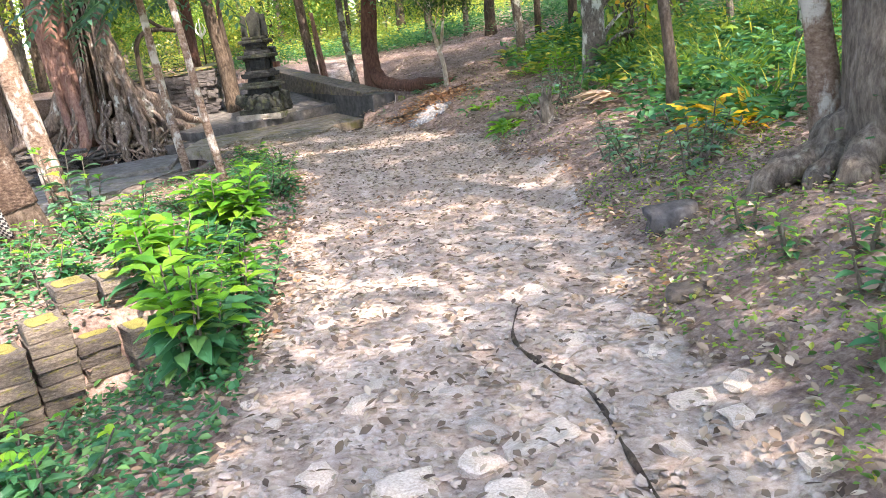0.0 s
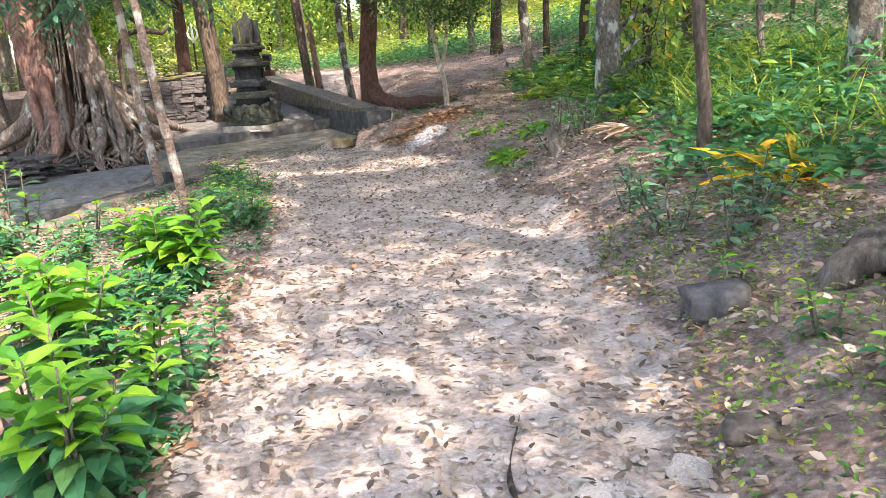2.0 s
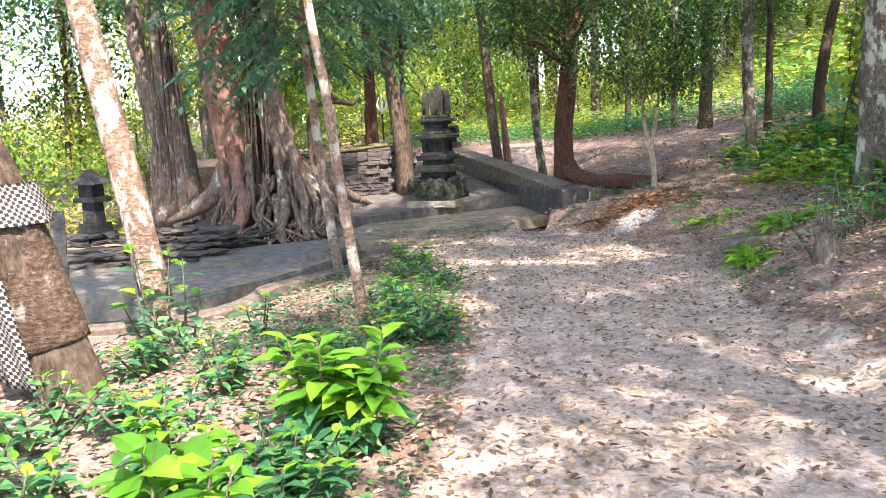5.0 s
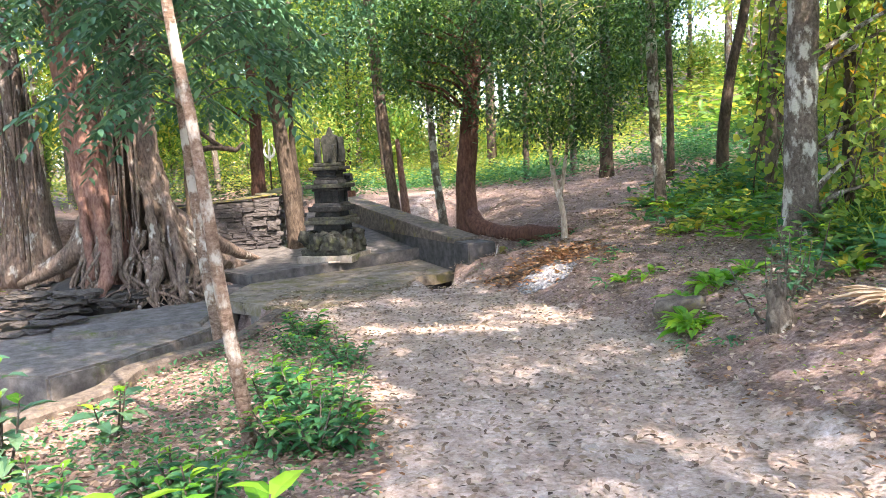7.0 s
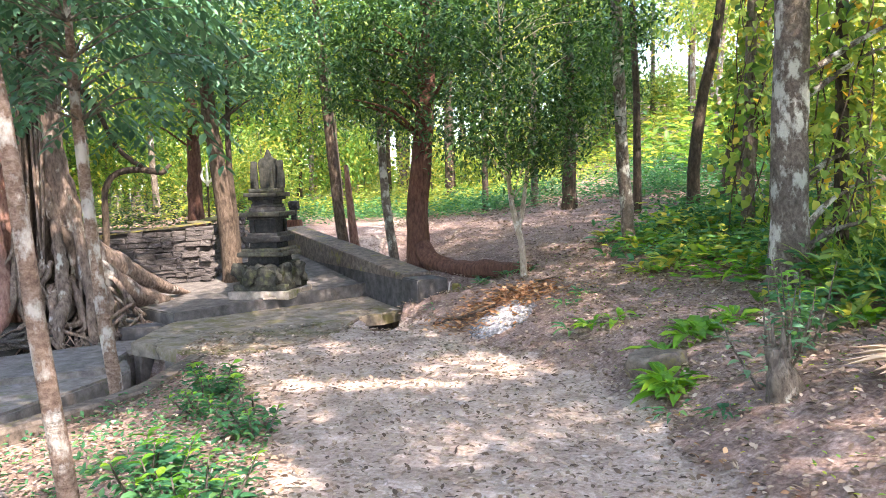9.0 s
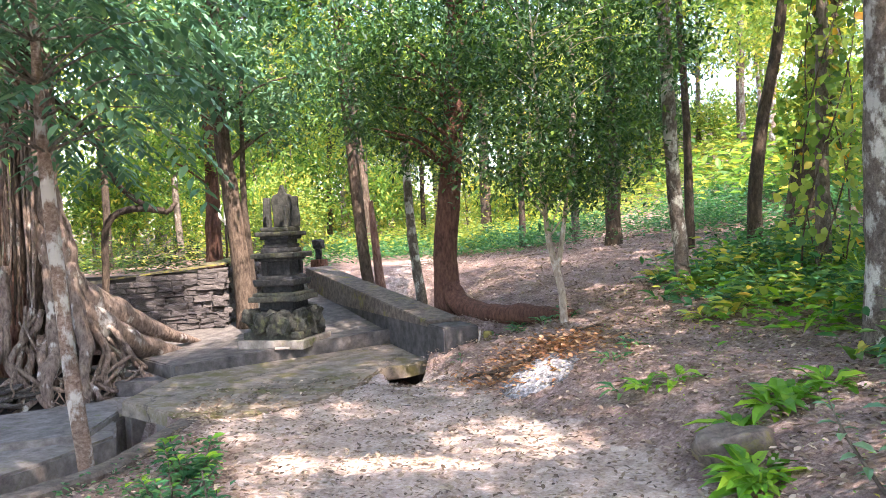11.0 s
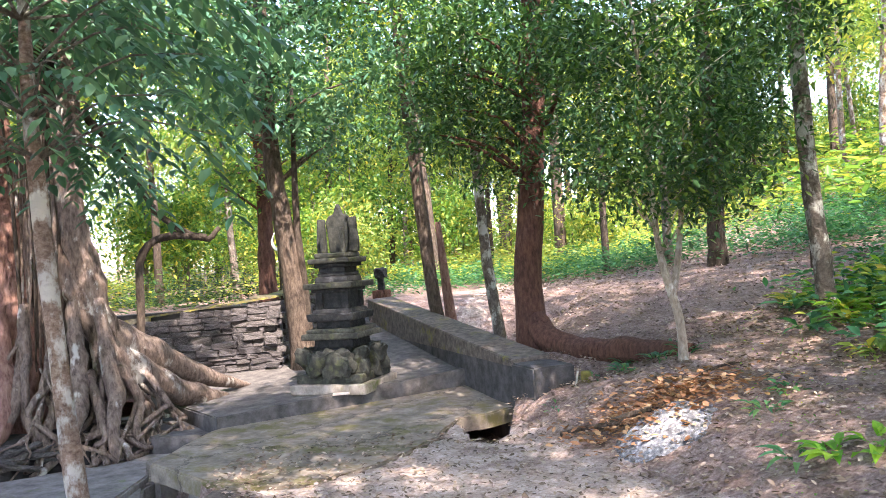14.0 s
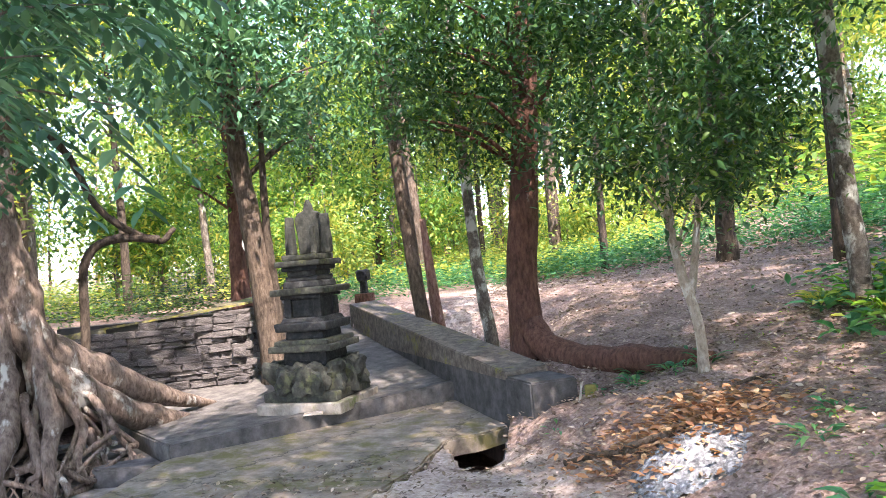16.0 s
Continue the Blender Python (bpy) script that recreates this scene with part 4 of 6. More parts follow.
    # main crown is pushed left and thickened to keep sun off the slab
    tree("grey_tree", "grey trunk with white lichen patches on the bank", b,
         [(0, 0, -0.2), (0, 0, 0.5), (0.02, 0, 1.6), (0.04, 0, 3.2), (0.1, 0, 8.0)], [0.26, 0.2, 0.18, 0.17, 0.1], BARK_LICHEN,
         [((-1.7, -0.2, 6.8), (3.4, 2.8, 1.2), 190, 50, 0.17, LEAF_MID), ((0.85, 0.3, 2.2), (0.5, 0.4, 1.9), 34, 30, 0.13, LEAF_YELLOW)], 8, 27)
    b = (3.0, 20.6, gz(3.0, 20.6) - 0.1)
    tree("leaning_tree", "dark leaning trunk hung with creepers", b,
         [(0, 0, -0.2), (0.05, 0, 0.6), (0.25, 0, 2.0), (0.6, 0, 4.5), (0.9, 0, 9.0)], [0.34, 0.28, 0.24, 0.2, 0.1], BARK_BROWN,
         [((0.4, -0.2, 3.4), (0.7, 0.6, 2.0), 40, 40, 0.16, LEAF_YELLOW), ((0.6, 0, 6.6), (2.4, 2.4, 1.6), 50, 50, 0.17, LEAF_MID)], 6, 29)
    # added tree: its high crown blocks the sun over the path's far half
    tree("spreading_tree", "tall tree added so that its crown shades the path", (3.6, 9.3, gz(3.6, 9.3) - 0.1),
         [(0, 0, -0.2), (0, 0, 1.0), (-0.05, 0.05, 3.0), (-0.15, 0, 6.0), (-0.3, -0.2, 9.2)], [0.2, 0.15, 0.14, 0.11, 0.05], BARK_LICHEN,
         [((-0.5, -0.4, 8.0), (2.9, 2.7, 1.0), 100, 50, 0.19, LEAF_DARK)], 10, 37)
    for x, y, r, h in ((2.35, 17.4, 0.08, 6.5), (2.45, 14.3, 0.07, 6.0), (1.35, 21.5, 0.07, 7.5), (-0.6, 25.5, 0.08, 8.0), (-1.9, 26.8, 0.07, 8.0), (3.6, 16.5, 0.09, 7.0)):
        tree("pole_tree", "slim pole-like forest tree with a high crown", (x, y, gz(x, y) - 0.1),
             [(0, 0, -0.1), (0.02, 0, h * 0.3), (0.1 * math.sin(x * 9), 0, h * 0.65), (0.15 * math.sin(x * 5), 0.1, h)], [r * 1.3, r, r * 0.8, r * 0.3], BARK_GREY if r > 0.075 else BARK_DARK,
             [((0, 0, h * 0.85), (1.5, 1.5, 1.0), 34, 45, 0.15, LEAF_MID)], 5, int(y * 3))
    b = (2.1, 19.8, gz(2.1, 19.8) - 0.1)
    tree("crooked_tree", "thin dark crooked trunk leaning over the slope", b,
         [(0, 0, -0.1), (0, 0, 1.0), (0.15, 0, 2.2), (0.5, 0, 4.0), (0.7, 0, 7.0)], [0.13, 0.11, 0.1, 0.08, 0.04], BARK_DARK,
         [((0.5, 0, 5.6), (1.8, 1.8, 1.2), 40, 50, 0.15, LEAF_MID)], 6, 31)


build_trees()


def build_fig():
    """The strangler fig: a red stem, a grey stem and a cage of roots that merge into a sweeping buttress."""
    c = (-8.85, 16.9, -0.62)
    t = thing("strangler_fig", "old strangler fig with fused stems and a web of aerial roots", "tree", c)
    rnd = random.Random(11)
    stem(t, "trunk", [(-0.08, 0, 0.0), (-0.08, 0, 0.9), (-0.18, 0, 1.7), (-0.28, 0, 2.5), (-0.43, 0, 4.0), (-0.7, 0.1, 6.5), (-0.9, 0.2, 9.5)], [0.5, 0.44, 0.39, 0.36, 0.34, 0.28, 0.15], BARK_FIG_RED, 34, 22, 0.22, 4, 0.035, "reddish main stem")
    stem(t, "trunk", [(1.0, 0.45, 0.6), (0.92, 0.38, 1.2), (0.8, 0.3, 1.9), (0.68, 0.2, 2.8), (0.66, 0.2, 4.0), (0.75, 0.3, 7.5)], [0.26, 0.22, 0.18, 0.17, 0.15, 0.1], BARK_FIG, 26, 14, 0.4, 9, 0.08)
    stem(t, "trunk", [(0.3, 0.45, 0), (0.3, 0.45, 1.5), (0.3, 0.4, 3.0), (0.2, 0.4, 6.0)], [0.42, 0.36, 0.28, 0.18], BARK_DARK, 18, 14, 0.4, 12, 0.1)
    stem(t, "trunk", [(-1.75, 0.6, 0), (-1.8, 0.6, 1.5), (-1.95, 0.5, 3.5), (-2.2, 0.5, 7.0)], [0.34, 0.24, 0.2, 0.14], BARK_FIG, 20, 14, 0.4, 14, 0.1)
    stem(t, "trunk", [(-2.6, 1.0, 0.2), (-2.5, 1.0, 1.8), (-2.75, 0.9, 3.5), (-3.0, 0.9, 7.0)], [0.42, 0.28, 0.2, 0.12], BARK_FIG, 20, 12, 0.45, 15, 0.1)
    # strand that crosses from the red stem into the buttress over the terrace
    stem(t, "buttress_root", [(0.5, 0.2, 2.9), (0.56, 0.16, 2.4), (0.68, 0.2, 1.85), (0.9, 0.45, 1.42), (1.16, 1.1, 1.02), (1.4, 1.85, 0.66), (1.68, 2.8, 0.33)], [0.06, 0.1, 0.15, 0.23, 0.22, 0.14, 0.03], BARK_FIG, 36, 14, 0.35, 21)
    stem(t, "buttress_root", [(1.0, 0.35, 1.25), (1.2, 0.8, 0.85), (1.4, 1.4, 0.5), (1.62, 2.1, 0.27)], [0.18, 0.2, 0.17, 0.08], BARK_FIG, 22, 12, 0.4, 22)
    # pale flare over the rubble
    stem(t, "buttress_root", [(-0.3, -0.12, 1.5), (-0.5, -0.25, 1.0), (-0.95, -0.38, 0.68), (-1.55, -0.45, 0.42)], [0.22, 0.23, 0.15, 0.06], BARK_FIG, 20, 12, 0.3, 25)
    for x0, y0, x1, y1, r in ((-0.25, -0.4, 0.0, -0.75, 0.1), (0.05, -0.42, 0.3, -0.85, 0.12), (0.3, -0.3, 0.2, -0.9, 0.09), (0.75, -0.02, 1.0, -0.5, 0.11), (0.95, 0.2, 1.35, -0.15, 0.1)):
        stem(t, "aerial_root", [(x0, y0, 1.9), (x0 * 0.8 + x1 * 0.2, y0 - 0.03, 1.3), ((x0 + x1) / 2 + 0.08, (y0 + y1) / 2, 0.7), (x1 - 0.05, y1, 0.3), (x1, y1, -0.02)], [r * 0.6, r, r, r * 0.75, r * 0.6], BARK_FIG_RED if x0 < 0.2 else BARK_FIG, 22, 10, 0.45, r * 90)

    def rim(u, pts):
        u = min(1.0, max(0.0, u)) * (len(pts) - 1)
        i = min(int(u), len(pts) - 2)
        return Vector(pts[i]).lerp(Vector(pts[i + 1]), u - i)

    upper = [(-0.3, -0.4, 1.15), (0.15, -0.45, 1.3), (0.6, -0.2, 1.35), (1.0, 0.25, 1.05), (1.25, 0.8, 0.75)]
    lower = [(-0.6, -0.85, 0.0), (0.1, -1.05, 0.0), (0.8, -0.85, 0.0), (1.4, -0.3, 0.0), (1.75, 0.6, 0.15)]
    for k in range(44):
        u = rnd.random()
        p0 = rim(u, upper) + Vector((0, 0, rnd.uniform(-0.5, 0.25)))
        p2 = rim(u + rnd.uniform(-0.16, 0.16), lower) + Vector((rnd.uniform(-0.1, 0.1), rnd.uniform(-0.05, 0.25), -0.03))
        bend = lambda w: Vector((rnd.uniform(-w, w), rnd.uniform(-w, w), rnd.uniform(-w, w) * 0.6))
        pa, pb, pc = p0.lerp(p2, 0.28) + bend(0.14) + Vector((0, 0, 0.08)), p0.lerp(p2, 0.55) + bend(0.22), p0.lerp(p2, 0.8) + bend(0.16)
        w = rnd.choice((0.016, 0.022, 0.03, 0.04, 0.055))
        stem(t, "aerial_root", [p0, pa, pb, pc, p2], [w, w * 1.2, w, w * 0.85, w * 0.7], BARK_FIG, 18, 8, 0.45, k)
        if k % 2 == 0:
            e = rim(u + rnd.choice((-0.2, 0.2)), lower) + Vector((0, 0.08, -0.03))
            stem(t, "aerial_root", [pb, pb.lerp(e, 0.4) + bend(0.1), pb.lerp(e, 0.75) + bend(0.08), e], [w * 0.75, w * 0.8, w * 0.6, w * 0.5], BARK_FIG, 14, 7, 0.4, k + 50)
    # thin roots hanging between the stems
    for k in range(34):
        x, y = rnd.uniform(0.0, 0.75), rnd.uniform(-0.22, 0.1)
        if k > 22:
            x, y = rnd.uniform(-2.6, -1.4), rnd.uniform(0.1, 0.5)
        x1 = x + rnd.uniform(-0.12, 0.12)
        stem(t, "hanging_root", [(x, y, rnd.uniform(3.6, 5.0)), (x * 0.5 + x1 * 0.5 + rnd.uniform(-0.06, 0.06), y, 2.6), (x1, y - 0.05, rnd.uniform(0.4, 1.6))], [0.014, rnd.uniform(0.012, 0.03), 0.01], BARK_FIG if k % 3 else BARK_DARK, 12, 6, 0.3, k)
    # crooked limb
    stem(t, "limb", [(0.7, 0.4, 4.3), (1.0, 0.9, 3.7), (1.25, 1.1, 3.0), (1.7, 1.5, 2.6), (1.9, 1.6, 2.75)], [0.05, 0.045, 0.042, 0.042, 0.035], BARK_DARK, 16, 8, 0.3, 3)
    stem(t, "limb", [(1.75, 1.5, 2.62), (1.3, 1.2, 2.66), (1.02, 1.05, 2.4), (1.0, 1.0, 1.7), (1.0, 0.9, 0.9)], [0.05, 0.055, 0.055, 0.055, 0.06], BARK_DARK, 16, 8, 0.3, 5)
    for k in range(8):
        a = rnd.uniform(0, 6.28)
        e = Vector((2.4 * math.cos(a), 2.4 * math.sin(a), rnd.uniform(6.5, 8.5)))
        stem(t, "limb", [(-0.45, 0, 4.3), (e.x * 0.35 - 0.3, e.y * 0.35, 5.8), e], [0.14, 0.09, 0.03], BARK_FIG, 10, 8, 0.25, k)
    feathered(t, [(-0.5, 0, 5.1), (0.3, -0.6, 5.2), (0.68, 0.2, 5.0), (-1.6, 0.3, 5.0), (0.9, -0.9, 5.3), (1.6, 0.2, 5.2)], 7, 1.7, 5, 0.8, 8)
    crown(t, crown_centres((0.3, -0.2, 5.6), (3.0, 2.6, 0.9), 70), 44, (0.4, 0.4, 0.22), 0.16, LEAF_BLUE)
    crown(t, crown_centres((0.2, 0.2, 7.2), (4.0, 3.8, 1.8), 80), 45, (0.5, 0.5, 0.3), 0.18, LEAF_DARK)


build_fig()


def creeper(name, base, lean, height, count, seed):
    """Heart-leaved creeper hanging round a leaning trunk."""
    rnd = random.Random(seed)
    t = thing(name, "yellowing heart-leaved creeper climbing a trunk", "creeper", base)
    rows = {LEAF_MID: ([], []), LEAF_YELLOW: ([], []), LEAF_GOLD: ([], [])}
    for k in range(5):
        a = k * 1.3
        pts = [(0.28 * math.cos(a + z) + lean * z, 0.28 * math.sin(a + z), z) for z in np.linspace(0, height, 7)]
        stem(t, "vine", pts, [0.012, 0.01, 0.006], BARK_BROWN, 16, 5, 0.2, k)
    for _ in range(count):
        z, a = height * rnd.random(), rnd.uniform(0, 6.28)
        r = rnd.uniform(0.2, 0.6) * (0.6 + 0.4 * math.sin(z * 2.3 + seed))
        box = rows[rnd.choices(list(rows), (7, 2, 0.6))[0]]
        box[0].append((r * math.cos(a) + lean * z, r * math.sin(a), z))
        box[1].append((math.cos(a) * 0.6 + rnd.gauss(0, 0.4), math.sin(a) * 0.6 + rnd.gauss(0, 0.4), -0.7))
    for mat, (at, along) in rows.items():
        L = RNG.uniform(0.08, 0.17, len(at))
        link_mesh("foliage", leaves_mesh("foliage", at, along, directions(len(at)) * 0.4 + np.array([0.3, -0.8, 0.5]), L, L * 0.85, 0.15, 0.1), mat, t)


creeper("creeper", (3.0, 20.6, land(3.0, 20.6)), 0.13, 4.6, 700, 3)
creeper("creeper", (2.35, 17.4, land(2.35, 17.4)), 0.05, 4.4, 480, 5)
creeper("creeper", (2.45, 14.3, land(2.45, 14.3)), 0.02, 4.2, 380, 6)


# ---- forest ----
def keep_clear(x, y):
    """Where no forest tree may stand: the path, the temple yard and the open litter behind it."""
    if -12.5 < x < 3.2 and 5 < y < 24.5:
        return True
    if -7.5 < x < 2.6 and -3 < y <= 5:
        return True
    if -6 < x < 1.5 and 24.5 <= y < 29:
        return True
    return abs(x - 0.2) < 2.4 and y <= -3


def build_forest():
    rnd = random.Random(21)
    protos = []
    specs = [(9.5, 0.13, BARK_GREY, LEAF_MID, 0.2), (11.0, 0.17, BARK_BROWN, LEAF_DARK, 0.21), (8.0, 0.09, BARK_PALE, LEAF_YELLOW, 0.19), (10.0, 0.12, BARK_DARK, LEAF_YELLOW, 0.19), (7.0, 0.08, BARK_BROWN, LEAF_DARK, 0.18), (12.0, 0.2, BARK_GREY, LEAF_BLUE, 0.22)]
    for k, (h, r, bark, leaf, size) in enumerate(specs):
        lean = 0.35 * math.sin(k * 2.1)
        protos.append(tree("forest_tree", "forest tree with a bare trunk and leafy crown", (200 + 8 * k, 300, 15),
                           [(0, 0, -0.5), (0, 0, 0.6), (lean * 0.3, 0, h * 0.3), (lean, 0.1, h * 0.65), (lean * 1.3, 0.2, h)], [r * 1.4, r, r * 0.85, r * 0.6, r * 0.15], bark,
                           [((lean, 0, h * 0.5), (1.5, 1.5, h * 0.14), 34, 34, size, leaf), ((lean, 0, h * 0.8), (2.5, 2.5, h * 0.18), 70, 36, size * 1.15, leaf)], 6, 40 + k, group="forest trees", spread_out=1.7))
    spots = []
    tries = 0
    while len(spots) < 128 and tries < 9000:
        tries += 1
        zone = rnd.random()
        if zone < 0.66:
            x, y = rnd.uniform(-26, 20), rnd.uniform(24.5, 58)
        elif zone < 0.79:
            x, y = rnd.uniform(6.2, 18), rnd.uniform(2, 25)
        elif zone < 0.95:
            x, y = rnd.uniform(-28, -12), rnd.uniform(2, 26)
        else:
            # unseen trees behind the camera, added to block sun
            x, y = rnd.uniform(-14, 14), rnd.uniform(-26, -6)
        if keep_clear(x, y) or any((x - a) ** 2 + (y - b) ** 2 < 3.4 for a, b in spots):
            continue
        spots.append((x, y))
    # more trees out of view round the start, added to shade the near path
    spots += [(-3.6, -2.5), (-6.6, 3.4), (-2.8, -6.5), (-5.8, -3.8), (-9.3, 5.0), (-4.6, -7.0), (-7.6, -1.6), (3.5, -0.9), (4.5, 2.2), (2.5, -1.8)]
    for i, (x, y) in enumerate(spots):
        s = rnd.uniform(0.8, 1.25)
        m = pose(x, y, land(x, y) - 0.1, rnd.uniform(-3, 3), rnd.uniform(-3, 3), rnd.uniform(0, 360)) @ Matrix.Diagonal((s, s, s, 1))
        if i < len(protos):
            protos[i].matrix_basis = m
        else:
            ob = copy_thing(protos[rnd.randrange(len(protos))], m)
            ob.scale = (s, s, s)
    return spots


FOREST = build_forest()


def build_understorey():
    """Young trees whose leaves start near the ground and close the view between the trunks."""
    rnd = random.Random(33)
    protos = []
    for k, (h, leaf) in enumerate(((3.2, LEAF_YELLOW), (4.6, LEAF_MID), (5.2, LEAF_DARK), (3.0, LEAF_MID))):
        protos.append(tree("young_tree", "young tree with leaves down to the undergrowth", (200 + 6 * k, 320, 15),
                           [(0, 0, -0.3), (0.05, 0, h * 0.3), (0.0, 0.05, h * 0.7), (0.1, 0, h)], [0.05, 0.04, 0.025, 0.008], BARK_GREY,
                           [((0, 0, h * 0.58), (0.95, 0.95, h * 0.36), 60, 40, 0.15, leaf)], 8, 80 + k, 12, 7, group="young trees", spread_out=1.2))
    spots = []
    while len(spots) < 66:
        z = rnd.random()
        if z < 0.5:
            x, y = rnd.uniform(-20, -6.5), rnd.uniform(26, 42)
        elif z < 0.8:
            x, y = rnd.uniform(-7, 14), rnd.uniform(31, 48)
        elif z < 0.9:
            x, y = rnd.uniform(3.5, 9), rnd.uniform(12, 28)
        else:
            x, y = rnd.uniform(-20, -13), rnd.uniform(10, 26)
        if all((x - a) ** 2 + (y - b) ** 2 > 1.2 for a, b in spots):
            spots.append((x, y))
    for i, (x, y) in enumerate(spots):
        s = rnd.uniform(0.75, 1.3)
        m = pose(x, y, land(x, y) - 0.1, rnd.uniform(-4, 4), rnd.uniform(-4, 4), rnd.uniform(0, 360)) @ Matrix.Diagonal((s, s, s, 1))
        if i < len(protos):
            protos[i].matrix_basis = m
        else:
            copy_thing(protos[rnd.randrange(len(protos))], m).scale = (s, s, s)


build_understorey()


def scatter_leaves(name, label, category, pts, size, mat, upright=0.6, slim=0.45, droop=0.2):
    """Many small leaves as one sheet of growth."""
    pts = np.asarray(pts, float)
    n = len(pts)
    d = directions(n, 0.5)
    d[:, 2] = np.abs(d[:, 2]) * upright + 0.05
    up = directions(n) * 0.5 + np.array([0, 0, 1.0])
    L = RNG.uniform(0.6, 1.3, n) * size
    ob = link_mesh(name, leaves_mesh(name, pts, d, up, L, L * slim, 0.25, droop), mat)
    return tagged(ob, label, category, kind="stuff")


def bushes(rows, per, mat, size, name, label):
    """Undergrowth: bushes of leaves at random places in a stretch of the plan. rows: x0, x1, y0, y1, count, height, spread."""
    rnd = random.Random(len(name) * 7 + per)
    out = []
    for x0, x1, y0, y1, count, height, spread in rows:
        for _ in range(count):
            x, y = rnd.uniform(x0, x1), rnd.uniform(y0, y1)
            h = height * rnd.uniform(0.4, 1.25)
            z = land(x, y)
            if inside(x, y, MASONRY):
                continue
            m = int(per * rnd.uniform(0.5, 1.3))
            q = RNG.normal(size=(m, 3)) * (spread, spread, 0.0)
            q[:, 2] = h * np.abs(RNG.beta(2.0, 1.6, m)) * np.exp(-0.5 * (np.hypot(q[:, 0], q[:, 1]) / spread / 1.6) ** 2)
            out.append(q + (x, y, z + 0.02))
    return scatter_leaves(name, label, "undergrowth", np.concatenate(out), size, mat)


bushes([(-24, -8, 27, 42, 120, 1.0, 0.55), (-8, 4, 28, 44, 190, 0.9, 0.55), (4, 18, 27, 46, 130, 1.2, 0.6), (-22, -13, 9, 26, 70, 1.0, 0.55), (-34, -9, 40, 60, 130, 2.6, 1.1)], 130, LEAF_YELLOW, 0.13, "sunny_undergrowth", "sunlit yellow-green undergrowth on the forest floor")
bushes([(-9, -2, 25.5, 30, 60, 0.7, 0.45), (-2, 6, 23.5, 30, 90, 0.7, 0.5), (1.5, 9, 17.5, 27, 80, 0.7, 0.45), (3.0, 8, 6, 17, 80, 1.0, 0.45), (2.6, 6, -1, 6, 40, 0.8, 0.45)], 120, LEAF_HERB, 0.11, "green_undergrowth", "green leafy undergrowth along the forest edge")
bushes([(-20, 16, 46, 75, 260, 3.2, 1.5), (3, 18, 25, 46, 90, 1.9, 0.8)], 150, LEAF_MID, 0.3, "far_undergrowth", "dense far forest thicket")
bushes([(-13.5, -9.8, 20.5, 26, 50, 1.2, 0.5), (-9.5, -7.6, 21.2, 25, 22, 0.9, 0.4)], 120, LEAF_DARK, 0.1, "shade_undergrowth", "dark green bushes behind the stone wall")


bushes([(1.0, 4.5, 15.8, 20, 40, 0.6, 0.3), (2.0, 3.8, 8, 16, 20, 0.7, 0.3)], 34, LEAF_YELLOW, 0.17, "yellowing_undergrowth", "yellowing broad-leaved plants on the bank")
bushes([(0.8, 4, 16.3, 20, 52, 0.5, 0.3), (1.8, 3.6, 6.5, 16, 60, 0.5, 0.3)], 70, LEAF_HERB, 0.15, "bank_undergrowth", "broad-leaved green plants crowding the bank")
bushes([(0.9, 3.6, 13.5, 19.5, 60, 0.4, 0.25)], 26, LEAF_BRIGHT, 0.16, "fresh_undergrowth", "fresh light green plants along the clearing edge")


def tall_grass():
    """Long arching blades on the right bank."""
    rnd = random.Random(5)
    pts, dirs, ln = [], [], []
    for _ in range(70):
        x, y = rnd.uniform(2.1, 4.6), rnd.uniform(6.5, 16)
        for _ in range(34):
            a = rnd.uniform(0, 6.28)
            pts.append((x + rnd.gauss(0, 0.12), y + rnd.gauss(0, 0.12), land(x, y)))
            t = rnd.uniform(0.25, 0.8)
            dirs.append((t * math.cos(a), t * math.sin(a), 1.0))
            ln.append(rnd.uniform(0.5, 1.3))
    ups = [(-d[0], -d[1], 0.5) for d in dirs]
    ob = link_mesh("tall_grass", leaves_mesh("tall_grass", pts, dirs, ups, np.array(ln) * 0.75, 0.016, 0.3, 0.4, True), LEAF_MID)
    tagged(ob, "long arching green grass blades on the bank", "grass", kind="stuff")


tall_grass()


# ---- ground cover ----
def in_area(x0, x1, y0, y1, n, path=(0.0, 1.0), rnd=random.Random(3)):
    out = []
    while len(out) < n:
        x, y = rnd.uniform(x0, x1), rnd.uniform(y0, y1)
        if path[0] <= path_amount(x, y) <= path[1] and not inside(x, y, MASONRY) and not inside(x, y, DRAIN_HOLE):
            out.append((x, y, land(x, y)))
    return out


def litter(name, label, pts, size, mat):
    pts = np.asarray(pts, float)
    n = len(pts)
    a = RNG.uniform(0, 6.28, n)
    d = np.stack([np.cos(a), np.sin(a), RNG.normal(0, 0.18, n)], 1)
    up = np.stack([RNG.normal(0, 0.35, n), RNG.normal(0, 0.35, n), np.ones(n)], 1)
    L = RNG.uniform(0.55, 1.4, n) * size
    pts[:, 2] += RNG.uniform(0.016, 0.05, n)
    ob = link_mesh(name, leaves_mesh(name, pts, d, up, L, L * 0.5, 0.5, -0.15), mat)
    tagged(ob, label, "leaf litter", kind="stuff")


litter("leaf_litter", "brown fallen leaves covering the banks", in_area(-5.5, 4.0, 1.5, 19, 30000, (0, 0.5)) + in_area(-4.5, 4, 18, 29, 16000, (0, 0.6)), 0.054, LEAF_DRY)
litter("path_leaves", "scattered dry leaves and chips on the path", in_area(-5.0, 1.6, 1.8, 17, 9000, (0.35, 1.0)), 0.05, LEAF_DRY)
